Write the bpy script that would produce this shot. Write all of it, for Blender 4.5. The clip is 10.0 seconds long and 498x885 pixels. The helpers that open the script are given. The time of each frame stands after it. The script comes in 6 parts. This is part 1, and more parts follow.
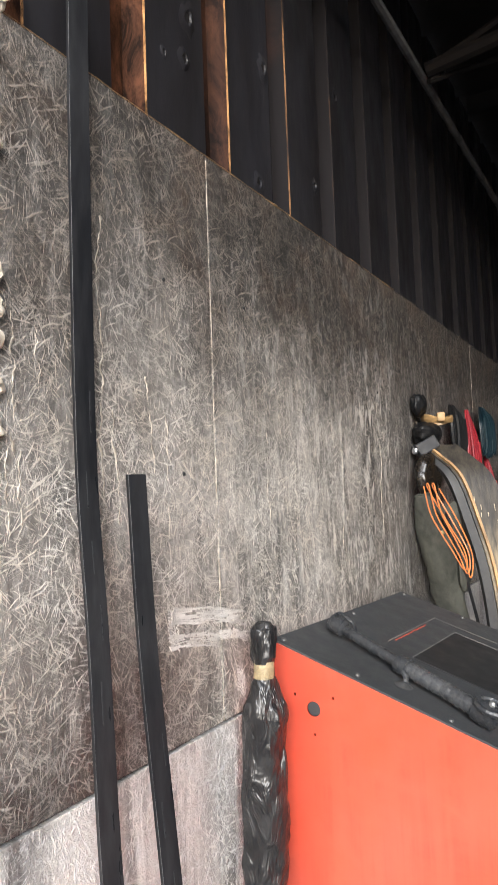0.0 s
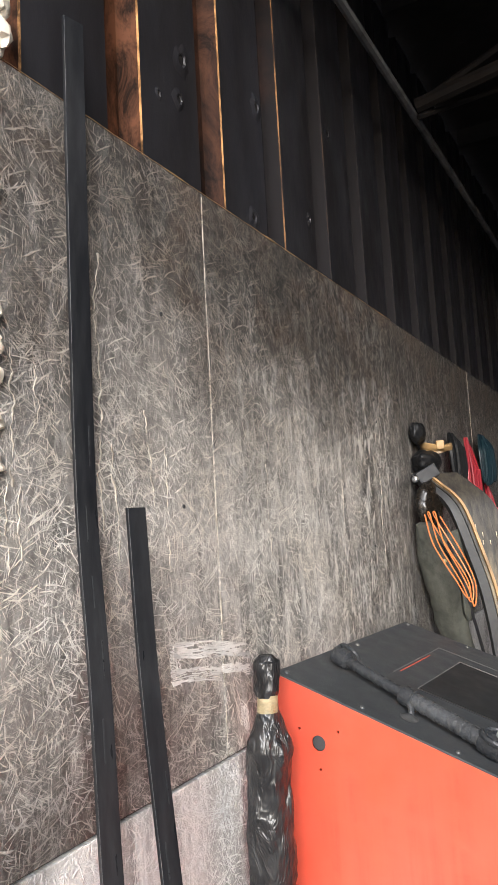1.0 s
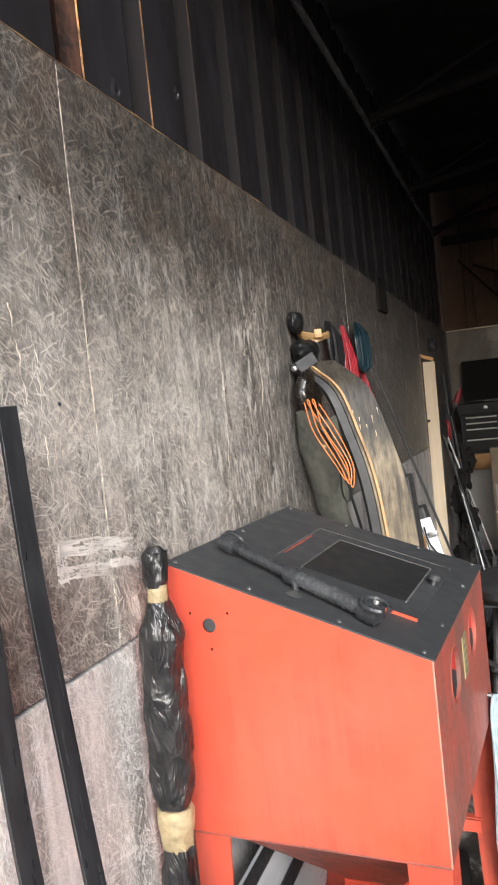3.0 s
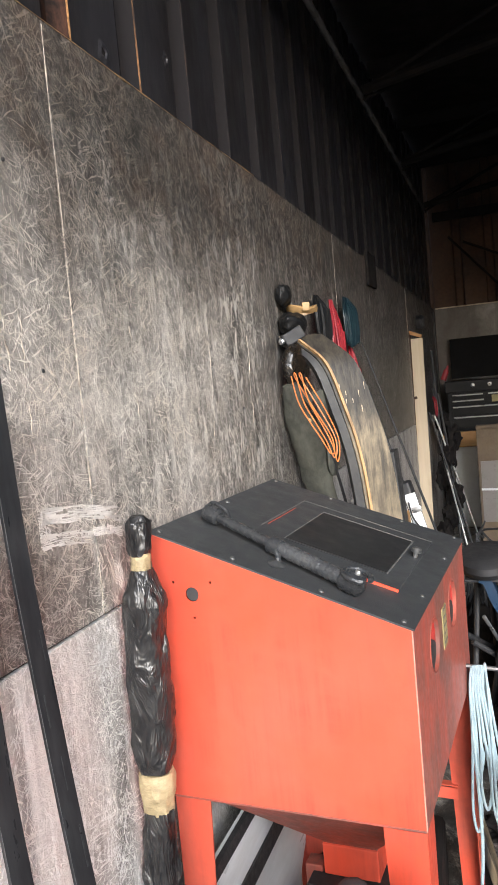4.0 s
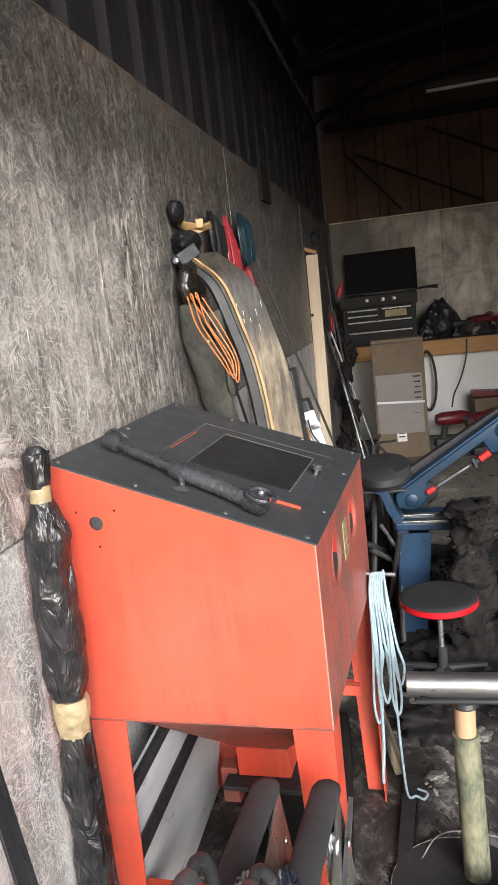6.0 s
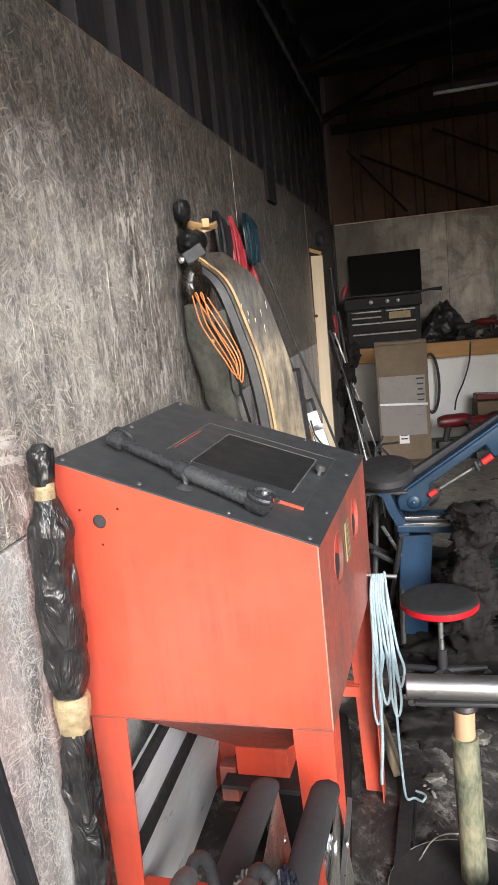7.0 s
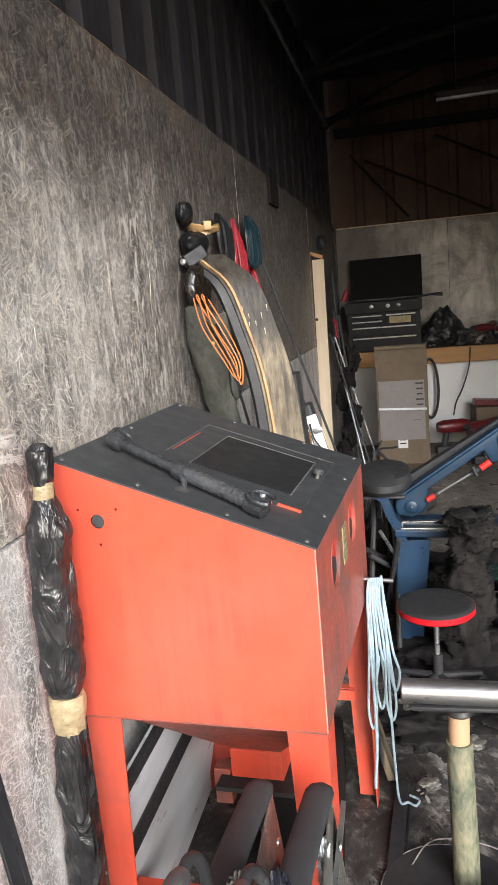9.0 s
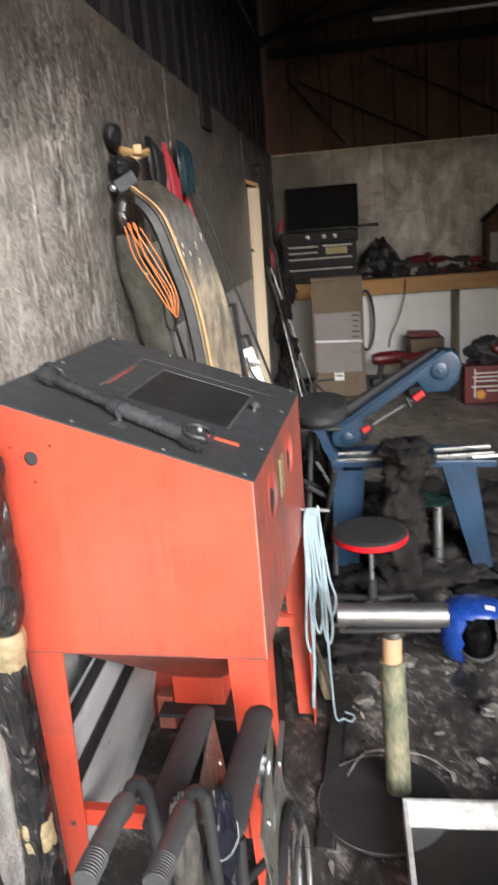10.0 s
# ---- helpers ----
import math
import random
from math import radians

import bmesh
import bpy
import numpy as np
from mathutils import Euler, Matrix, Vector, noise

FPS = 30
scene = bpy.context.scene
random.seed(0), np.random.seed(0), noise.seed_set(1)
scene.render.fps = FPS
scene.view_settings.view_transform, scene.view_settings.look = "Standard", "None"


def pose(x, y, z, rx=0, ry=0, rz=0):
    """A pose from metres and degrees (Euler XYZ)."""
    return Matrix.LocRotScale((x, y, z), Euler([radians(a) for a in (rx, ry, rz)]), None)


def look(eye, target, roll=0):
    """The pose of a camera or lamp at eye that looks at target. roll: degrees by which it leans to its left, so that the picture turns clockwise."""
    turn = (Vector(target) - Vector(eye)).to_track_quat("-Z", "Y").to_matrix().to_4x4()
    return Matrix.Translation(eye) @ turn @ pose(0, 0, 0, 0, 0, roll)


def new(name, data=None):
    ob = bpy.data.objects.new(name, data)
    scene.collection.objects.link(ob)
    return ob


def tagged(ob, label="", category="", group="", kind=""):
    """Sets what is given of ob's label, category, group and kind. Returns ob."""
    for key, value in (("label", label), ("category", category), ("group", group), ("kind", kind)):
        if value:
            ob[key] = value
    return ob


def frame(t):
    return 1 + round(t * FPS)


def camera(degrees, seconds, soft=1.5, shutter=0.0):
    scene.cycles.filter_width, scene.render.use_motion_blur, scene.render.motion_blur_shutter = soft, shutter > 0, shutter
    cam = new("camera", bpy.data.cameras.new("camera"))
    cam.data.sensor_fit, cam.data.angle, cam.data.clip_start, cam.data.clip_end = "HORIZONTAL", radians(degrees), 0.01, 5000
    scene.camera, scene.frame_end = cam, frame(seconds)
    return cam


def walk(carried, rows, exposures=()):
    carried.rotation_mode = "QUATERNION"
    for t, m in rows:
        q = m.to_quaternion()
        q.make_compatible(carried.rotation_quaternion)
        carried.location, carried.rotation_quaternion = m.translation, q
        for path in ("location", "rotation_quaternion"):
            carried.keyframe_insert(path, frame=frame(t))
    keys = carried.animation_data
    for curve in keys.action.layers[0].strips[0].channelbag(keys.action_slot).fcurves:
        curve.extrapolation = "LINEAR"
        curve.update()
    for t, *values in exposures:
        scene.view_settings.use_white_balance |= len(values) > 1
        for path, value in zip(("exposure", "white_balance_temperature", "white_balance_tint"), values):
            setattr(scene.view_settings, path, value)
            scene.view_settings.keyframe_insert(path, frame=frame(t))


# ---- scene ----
cam = camera(37.2, 10.0, soft=1.5, shutter=0.4)
PATH = [
    (0, (0.829, 0.03, 1.694), (-0.135, 1.777, 1.833), -2.1),
    (0.5, (0.835, 0.024, 1.694), (-0.122, 1.766, 1.918), -2.9),
    (1, (0.833, 0.028, 1.694), (-0.125, 1.77, 1.917), -3.1),
    (1.5, (0.833, 0.029, 1.693), (-0.111, 1.78, 1.891), -3.4),
    (2, (0.834, 0.031, 1.693), (-0.102, 1.79, 1.867), -3.8),
    (2.5, (0.835, 0.038, 1.689), (0.039, 1.871, 1.772), -5.4),
    (3, (0.831, 0.048, 1.684), (0.132, 1.92, 1.604), -6.0),
    (3.2, (0.823, 0.052, 1.672), (0.135, 1.927, 1.572), -5.0),
    (4.3, (0.84, 0.047, 1.672), (0.184, 1.928, 1.495), -5.6),
    (4.5, (0.829, 0.054, 1.683), (0.193, 1.94, 1.486), -5.9),
    (5, (0.833, 0.052, 1.683), (0.227, 1.945, 1.458), -6.2),
    (5.5, (0.833, 0.056, 1.679), (0.31, 1.963, 1.379), -6.9),
    (6, (0.833, 0.064, 1.676), (0.403, 1.979, 1.29), -6.6),
    (7.5, (0.828, 0.058, 1.679), (0.384, 1.971, 1.298), -5.5),
    (8, (0.828, 0.06, 1.678), (0.379, 1.973, 1.31), -5.3),
    (8.5, (0.83, 0.057, 1.678), (0.382, 1.972, 1.312), -5.1),
    (9, (0.83, 0.055, 1.679), (0.399, 1.971, 1.299), -5.0),
    (9.5, (0.828, 0.058, 1.677), (0.411, 1.971, 1.268), -4.9),
    (10, (0.831, 0.065, 1.675), (0.557, 1.963, 1.109), -4.8),
]
walk(cam, [(t, look(eye, target, roll)) for t, eye, target, roll in PATH], exposures=[(0.0, 0.2, 6250, 10), (2.0, 0.16, 6250, 10), (3.2, 0.28, 6250, 10), (10.0, 0.32, 6250, 10)])

# ---- daylight from the open front ----
SUN_ELEVATION, SUN_ROTATION = 21.0, 152.0
world = bpy.data.worlds.new("sky")
scene.world = world
world.use_nodes = True
wn = world.node_tree
sky = wn.nodes.new("ShaderNodeTexSky")
sky.sky_type, sky.sun_disc = "NISHITA", False
sky.sun_elevation, sky.sun_rotation = radians(SUN_ELEVATION), radians(SUN_ROTATION)
sky.air_density, sky.dust_density = 1.0, 4.0
wn.links.new(sky.outputs[0], wn.nodes["Background"].inputs[0])
wn.nodes["Background"].inputs[1].default_value = 0.15
sun = new("sun", bpy.data.lights.new("sun", "SUN"))
sun.data.energy, sun.data.angle, sun.data.color = 4.6, radians(35), (0.905, 0.945, 1.0)
sun.matrix_world = look((4.3, -8.2, 3.5), (0, 0, 0))


# ---- materials ----
class Nodes:
    """Short ways to wire a node material."""

    def __init__(self, name):
        self.m = bpy.data.materials.new(name)
        self.m.use_nodes = True
        self.t = self.m.node_tree
        self.b = self.t.nodes["Principled BSDF"]
        self.co = self.t.nodes.new("ShaderNodeTexCoord").outputs["Object"]

    def put(self, socket, value):
        if isinstance(value, (int, float)):
            socket.default_value = value
        elif isinstance(value, tuple):
            socket.default_value = (*value, 1.0)[:4] if len(socket.default_value) == 4 else value
        else:
            self.t.links.new(value, socket)

    def place(self, scale=(1, 1, 1), rot=(0, 0, 0), src=None):
        n = self.t.nodes.new("ShaderNodeMapping")
        self.t.links.new(src or self.co, n.inputs[0])
        n.inputs["Rotation"].default_value = [radians(a) for a in rot]
        n.inputs["Scale"].default_value = (1, 1, 1)
        k = self.t.nodes.new("ShaderNodeMapping")
        self.t.links.new(n.outputs[0], k.inputs[0])
        k.inputs["Scale"].default_value = scale
        return k.outputs[0]

    def bend(self, amount, scale):
        """Coordinates pushed about a little, so that straight marks bow."""
        n = self.t.nodes.new("ShaderNodeTexNoise")
        self.t.links.new(self.co, n.inputs["Vector"])
        n.inputs["Scale"].default_value, n.inputs["Detail"].default_value = scale, 2.0
        k = self.t.nodes.new("ShaderNodeVectorMath")
        k.operation = "MULTIPLY_ADD"
        self.t.links.new(n.outputs["Color"], k.inputs[0])
        k.inputs[1].default_value = (amount, amount, amount)
        self.t.links.new(self.co, k.inputs[2])
        return k.outputs[0]

    def noise(self, scale, detail=4.0, rough=0.55, co=None, warp=0.0):
        n = self.t.nodes.new("ShaderNodeTexNoise")
        self.t.links.new(co or self.co, n.inputs["Vector"])
        n.inputs["Scale"].default_value, n.inputs["Detail"].default_value = scale, detail
        n.inputs["Roughness"].default_value, n.inputs["Distortion"].default_value = rough, warp
        return n.outputs[0]

    def cells(self, scale, co=None, feature="F1", out="Distance"):
        n = self.t.nodes.new("ShaderNodeTexVoronoi")
        n.feature = feature
        self.t.links.new(co or self.co, n.inputs["Vector"])
        n.inputs["Scale"].default_value = scale
        return n.outputs[out]

    def ramp(self, value, lo, hi, a=0.0, b=1.0):
        n = self.t.nodes.new("ShaderNodeMapRange")
        self.t.links.new(value, n.inputs[0])
        for i, v in enumerate((lo, hi, a, b)):
            n.inputs[i + 1].default_value = v
        return n.outputs[0]

    def math(self, op, a, b=0.0):
        n = self.t.nodes.new("ShaderNodeMath")
        n.operation = op
        self.put(n.inputs[0], a)
        self.put(n.inputs[1], b)
        return n.outputs[0]

    def mix(self, f, a, b):
        n = self.t.nodes.new("ShaderNodeMix")
        n.data_type = "RGBA"
        self.put(n.inputs[0], f)
        self.put(n.inputs[6], a)
        self.put(n.inputs[7], b)
        return n.outputs[2]

    def axis(self, k):
        n = self.t.nodes.new("ShaderNodeSeparateXYZ")
        self.t.links.new(self.co, n.inputs[0])
        return n.outputs[k]

    def pick(self):
        return self.t.nodes.new("ShaderNodeObjectInfo").outputs["Random"]

    def bump(self, height, strength=0.3, distance=0.01, after=None):
        n = self.t.nodes.new("ShaderNodeBump")
        self.t.links.new(height, n.inputs["Height"])
        n.inputs["Strength"].default_value, n.inputs["Distance"].default_value = strength, distance
        if after:
            self.t.links.new(after, n.inputs["Normal"])
        return n.outputs[0]

    def done(self, color, rough=0.6, metal=0.0, normal=None, spec=0.5):
        self.put(self.b.inputs["Base Color"], color)
        self.put(self.b.inputs["Roughness"], rough)
        self.put(self.b.inputs["Metallic"], metal)
        self.b.inputs["Specular IOR Level"].default_value = spec
        if normal:
            self.put(self.b.inputs["Normal"], normal)
        return self.m


def worn(name, base, dirt, rough=0.6, metal=0.0, fine=60.0, coarse=5.0, amount=0.5, bump=0.15, stretch=(1, 1, 1), spec=0.5):
    """A painted or plain surface with fine grain and larger stains."""
    n = Nodes(name)
    co = n.place(stretch)
    big = n.ramp(n.noise(coarse, 6, 0.6, co, 0.4), 0.42, 0.7)
    small = n.ramp(n.noise(fine, 5, 0.6, co), 0.4, 0.72)
    f = n.math("MULTIPLY", n.math("ADD", n.math("MULTIPLY", big, 0.65), n.math("MULTIPLY", small, 0.35)), amount * 1.5)
    c = n.mix(n.math("MINIMUM", f, 1.0), base, dirt)
    r = n.ramp(n.noise(coarse * 4, 5, 0.6, co), 0.3, 0.7, max(rough - 0.12, 0.05), min(rough + 0.15, 1.0))
    return n.done(c, r, metal, n.bump(n.noise(fine * 1.7, 5, 0.6, co), bump, 0.004), spec)


def osb_material(name, chip, film, soot, rust, rise, sheen, fade=0.6, bare=0.35, low=1.0, pale=0.4):
    """Strand board under a film of soot: pale strands rubbed bare, runs of water, a sooty upper part."""
    n = Nodes(name)
    strands = None
    for k, (turn, s) in enumerate(((12, 5.5), (41, 7), (63, 6), (98, 7.5), (128, 6.5), (155, 8), (84, 9))):
        co = n.place((1, 1, 9), (turn, 0, 0))
        raw = n.noise(s, 2.2, 0.5, co, 0.12)
        line = n.ramp(n.math("ABSOLUTE", n.math("SUBTRACT", raw, 0.5)), 0.004, 0.017, 1.0, 0.0)
        fibre = n.ramp(n.noise(s * 2.2, 2, 0.5, n.place((1, 1, 12), (turn + 17, 0, 0)), 0.15), 0.675, 0.715)
        bits = n.ramp(n.noise(8 + 2 * k, 4, 0.65, n.place((1, 1, 1), (k * 31, 0, 13 * k))), 0.465, 0.515)
        line = n.math("MULTIPLY", n.math("MAXIMUM", line, fibre), bits)
        strands = line if strands is None else n.math("MAXIMUM", strands, line)
    worn_off = n.ramp(n.noise(3.1, 6, 0.7, None, 0.3), 0.36, 0.60, 0.42, 1.0)
    strands = n.math("MULTIPLY", strands, worn_off)
    runs = n.ramp(n.noise(15, 3, 0.6, n.place((1, 1, 0.06)), 0.5), 0.57, 0.65)
    runs = n.math("MULTIPLY", runs, n.ramp(n.noise(2.1, 4, 0.6), 0.42, 0.6))
    grime = n.ramp(n.noise(8, 4, 0.65, n.place((1, 1, 0.10)), 0.3), 0.42, 0.7)
    flakes = n.ramp(n.noise(26, 5, 0.72, n.place((1, 1, 2.0), (30, 0, 0)), 1.5), 0.38, 0.66)
    cloud = n.ramp(n.noise(1.4, 6, 0.65), 0.34, 0.64)
    base = n.mix(flakes, film, tuple((1 - pale) * p + pale * q for p, q in zip(film, chip)))
    rubbed = n.ramp(n.math("ADD", n.axis(2), n.math("MULTIPLY", n.noise(2.2, 5, 0.65), 0.5)), 1.55, 1.85, low, 1.0)
    base = n.mix(n.math("MULTIPLY", n.math("MULTIPLY", cloud, rubbed), bare), base, chip)
    base = n.mix(n.math("MULTIPLY", grime, 0.95), base, soot)
    wood = n.mix(n.ramp(n.noise(7, 3), 0.42, 0.62), chip, tuple(min(0.88, v * 1.45) for v in chip))
    base = n.mix(n.math("MULTIPLY", strands, 0.95), base, wood)
    base = n.mix(n.math("MULTIPLY", runs, 0.7), base, wood)
    # the soot that the fire left high up ends in an uneven, cloudy line; the board also darkens towards the back
    line = n.math("ADD", n.axis(2), n.math("MULTIPLY", n.noise(1.3, 5, 0.65), -0.9))
    high = n.ramp(line, rise, rise + 0.55)
    far = n.ramp(n.math("ADD", n.axis(1), n.math("MULTIPLY", n.noise(1.1, 5, 0.65), 1.8)), 2.65, 3.7)
    bright = n.math("MAXIMUM", strands, n.math("MULTIPLY", runs, 0.8))
    upper = n.math("MULTIPLY", n.math("MULTIPLY", high, 0.92), n.ramp(bright, 0.0, 1.0, 1.0, 0.5))
    deep = n.math("MULTIPLY", n.math("MULTIPLY", far, fade), n.ramp(bright, 0.0, 1.0, 1.0, 0.78))
    base = n.mix(n.math("MAXIMUM", upper, deep), base, soot)
    brown = n.math("MULTIPLY", n.ramp(n.noise(3.2, 5, 0.7), 0.42, 0.64), n.ramp(line, rise + 0.35, rise + 0.8))
    base = n.mix(n.math("MULTIPLY", brown, 0.6), base, rust)
    relief = n.math("ADD", n.math("MULTIPLY", strands, 1.0), n.math("ADD", flakes, n.math("MULTIPLY", runs, 0.4)))
    rough = n.ramp(n.noise(30, 5, 0.7), 0.3, 0.7, sheen - 0.1, sheen + 0.14)
    return n.done(base, rough, 0.0, n.bump(relief, 0.6, 0.004), 0.6)


def sooty_board(name):
    """Strand board under smoke: fine straight fibres rubbed bare, brown soot high up, darker low by the door and deep
    in the shed.
    """
    n = Nodes(name)
    z, y = n.axis(2), n.axis(1)
    fibres = None
    bowed = n.bend(0.035, 11)
    for k, (turn, s) in enumerate(((10, 9), (38, 12), (61, 8), (97, 13), (128, 10), (152, 7), (80, 15), (24, 17))):
        d = n.cells(s, n.place((0.5, 1, 21), (turn, 0, 0), bowed))
        d = n.math("ADD", d, n.ramp(n.noise(60, 3, 0.6), 0.3, 0.7, -0.06, 0.08))
        bits = n.ramp(n.noise(5 + 2.3 * k, 5, 0.7, n.place((1, 1, 1), (k * 31, 0, 13 * k))), 0.43, 0.51)
        line = n.math("MULTIPLY", n.ramp(d, 0.18, 0.27, 1.0, 0.0), bits)
        fibres = line if fibres is None else n.math("MAXIMUM", fibres, line)
    hair = None
    for turn, s in ((30, 7), (118, 9), (165, 6)):
        raw = n.noise(s, 2.0, 0.5, n.place((1, 1, 13), (turn, 0, 0)), 0.1)
        line = n.ramp(n.math("ABSOLUTE", n.math("SUBTRACT", raw, 0.5)), 0.003, 0.012, 1.0, 0.0)
        hair = line if hair is None else n.math("MAXIMUM", hair, line)
    hair = n.math("MULTIPLY", hair, n.ramp(n.noise(11, 5, 0.7), 0.44, 0.52))
    fibres = n.math("MAXIMUM", fibres, n.math("MULTIPLY", hair, 0.8))
    fibres = n.math("MULTIPLY", fibres, n.ramp(n.noise(3.7, 6, 0.7, None, 0.4), 0.34, 0.54, 0.55, 1.0))
    chips = n.ramp(n.cells(13, n.place((0.5, 1, 3.5), (35, 0, 0)), "F1", "Color"), 0.1, 0.9)
    speck = n.ramp(n.noise(46, 5, 0.75, None, 0.8), 0.42, 0.62)
    cloud = n.ramp(n.noise(2.3, 7, 0.68, None, 0.5), 0.33, 0.62)
    runs = n.ramp(n.noise(34, 6, 0.72, n.place((1, 1, 0.28)), 0.7), 0.53, 0.60)
    runs = n.math("MULTIPLY", runs, n.ramp(y, 1.3, 2.4, 0.25, 1.0))
    grime = n.ramp(n.noise(11, 7, 0.76, n.place((1, 1, 0.22)), 0.7), 0.46, 0.62)
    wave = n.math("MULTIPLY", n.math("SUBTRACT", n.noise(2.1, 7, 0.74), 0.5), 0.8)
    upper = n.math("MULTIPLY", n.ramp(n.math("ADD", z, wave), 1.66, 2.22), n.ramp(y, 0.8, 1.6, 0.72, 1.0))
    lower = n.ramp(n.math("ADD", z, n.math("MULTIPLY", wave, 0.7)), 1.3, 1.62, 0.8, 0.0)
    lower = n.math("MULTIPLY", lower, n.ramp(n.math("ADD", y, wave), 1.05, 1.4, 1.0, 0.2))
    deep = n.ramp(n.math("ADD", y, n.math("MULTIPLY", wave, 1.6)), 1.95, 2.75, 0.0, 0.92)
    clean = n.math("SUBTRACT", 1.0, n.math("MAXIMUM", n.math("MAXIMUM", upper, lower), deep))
    rub_sheen = n.math("MULTIPLY", clean, n.ramp(cloud, 0.0, 1.0, 0.3, 1.0))
    # a pale patch at shoulder height paints the daylight sheen on the board
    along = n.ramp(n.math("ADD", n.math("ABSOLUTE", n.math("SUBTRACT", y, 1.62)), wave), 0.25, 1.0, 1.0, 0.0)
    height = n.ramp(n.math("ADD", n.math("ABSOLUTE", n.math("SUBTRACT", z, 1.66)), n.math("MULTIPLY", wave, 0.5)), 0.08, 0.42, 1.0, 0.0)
    rub_sheen = n.math("MINIMUM", n.math("ADD", rub_sheen, n.math("MULTIPLY", n.math("MULTIPLY", along, height), n.ramp(speck, 0.0, 1.0, 0.25, 0.9))), 1.5)
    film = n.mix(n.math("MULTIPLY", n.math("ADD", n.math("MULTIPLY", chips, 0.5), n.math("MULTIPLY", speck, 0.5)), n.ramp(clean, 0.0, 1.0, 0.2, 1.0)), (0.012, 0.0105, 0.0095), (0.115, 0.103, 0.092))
    film = n.mix(n.math("MULTIPLY", rub_sheen, 0.52), film, (0.58, 0.54, 0.495))
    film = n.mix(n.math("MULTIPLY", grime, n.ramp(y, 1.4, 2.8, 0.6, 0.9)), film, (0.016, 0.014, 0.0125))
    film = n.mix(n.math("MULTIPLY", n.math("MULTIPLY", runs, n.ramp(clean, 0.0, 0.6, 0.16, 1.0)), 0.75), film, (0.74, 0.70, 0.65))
    brown = n.math("MULTIPLY", n.ramp(n.noise(4.2, 6, 0.7), 0.46, 0.64), n.ramp(n.math("ADD", z, wave), 1.95, 2.35))
    film = n.mix(n.math("MULTIPLY", brown, 0.4), film, (0.085, 0.046, 0.026))
    wood = n.mix(n.ramp(n.noise(6, 4), 0.4, 0.62), (0.76, 0.69, 0.60), (0.90, 0.86, 0.80))
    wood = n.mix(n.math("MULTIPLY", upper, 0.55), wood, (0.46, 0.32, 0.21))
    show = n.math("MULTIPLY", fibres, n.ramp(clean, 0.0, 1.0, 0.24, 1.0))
    c = n.mix(show, film, wood)
    relief = n.math("ADD", fibres, n.math("ADD", n.math("MULTIPLY", speck, 0.7), n.math("MULTIPLY", chips, 0.5)))
    rough = n.math("ADD", n.ramp(n.noise(30, 5, 0.7), 0.3, 0.7, 0.28, 0.48), n.math("MULTIPLY", upper, 0.25))
    return n.done(c, rough, 0.0, n.bump(relief, 0.55, 0.003), 0.55)


def smoked_wall(name):
    """Painted board gone grey with smoke, darker towards the corner behind the screen and the top."""
    n = Nodes(name)
    c = n.mix(n.ramp(n.noise(3.2, 7, 0.7, None, 0.6), 0.36, 0.64), (0.27, 0.248, 0.225), (0.72, 0.68, 0.62))
    c = n.mix(n.math("MULTIPLY", n.ramp(n.noise(9, 6, 0.7, n.place((1, 1, 0.15)), 0.4), 0.45, 0.68), 0.5), c, (0.14, 0.125, 0.11))
    c = n.mix(n.ramp(n.noise(38, 5, 0.75), 0.58, 0.72, 0.0, 0.5), c, (0.60, 0.57, 0.53))
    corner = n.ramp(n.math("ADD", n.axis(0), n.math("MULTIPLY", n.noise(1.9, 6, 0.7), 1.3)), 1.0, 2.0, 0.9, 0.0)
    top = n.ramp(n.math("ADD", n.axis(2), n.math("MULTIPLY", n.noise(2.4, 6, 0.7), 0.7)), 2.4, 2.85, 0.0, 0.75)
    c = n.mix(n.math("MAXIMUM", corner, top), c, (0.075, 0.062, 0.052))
    return n.done(c, n.ramp(n.noise(20, 4), 0.3, 0.7, 0.42, 0.7), 0.0, n.bump(n.noise(70, 5, 0.7), 0.3, 0.004), 0.4)


M = {}
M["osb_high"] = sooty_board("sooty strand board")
M["osb_low"] = osb_material("pale strand board", (0.90, 0.87, 0.84), (0.50, 0.475, 0.455), (0.06, 0.054, 0.05), (0.2, 0.12, 0.08), 4.0, 0.5, 0.55, 0.6)
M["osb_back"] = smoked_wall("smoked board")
M["steel_dark"] = worn("sooty sheet steel", (0.023, 0.0225, 0.026), (0.012, 0.0105, 0.011), 0.4, 0.0, 16, 3.0, 0.9, 0.35, (1, 1, 0.35), 0.4)
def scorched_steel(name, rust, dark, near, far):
    """Sheet steel burnt rusty near the doorway, blending into a dark tone further in."""
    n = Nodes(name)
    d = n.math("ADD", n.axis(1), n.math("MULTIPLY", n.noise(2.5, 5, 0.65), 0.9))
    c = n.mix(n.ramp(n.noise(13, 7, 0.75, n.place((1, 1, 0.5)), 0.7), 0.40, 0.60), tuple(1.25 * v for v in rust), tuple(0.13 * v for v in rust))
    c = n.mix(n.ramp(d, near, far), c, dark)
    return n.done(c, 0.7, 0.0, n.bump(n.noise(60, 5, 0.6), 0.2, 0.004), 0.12)


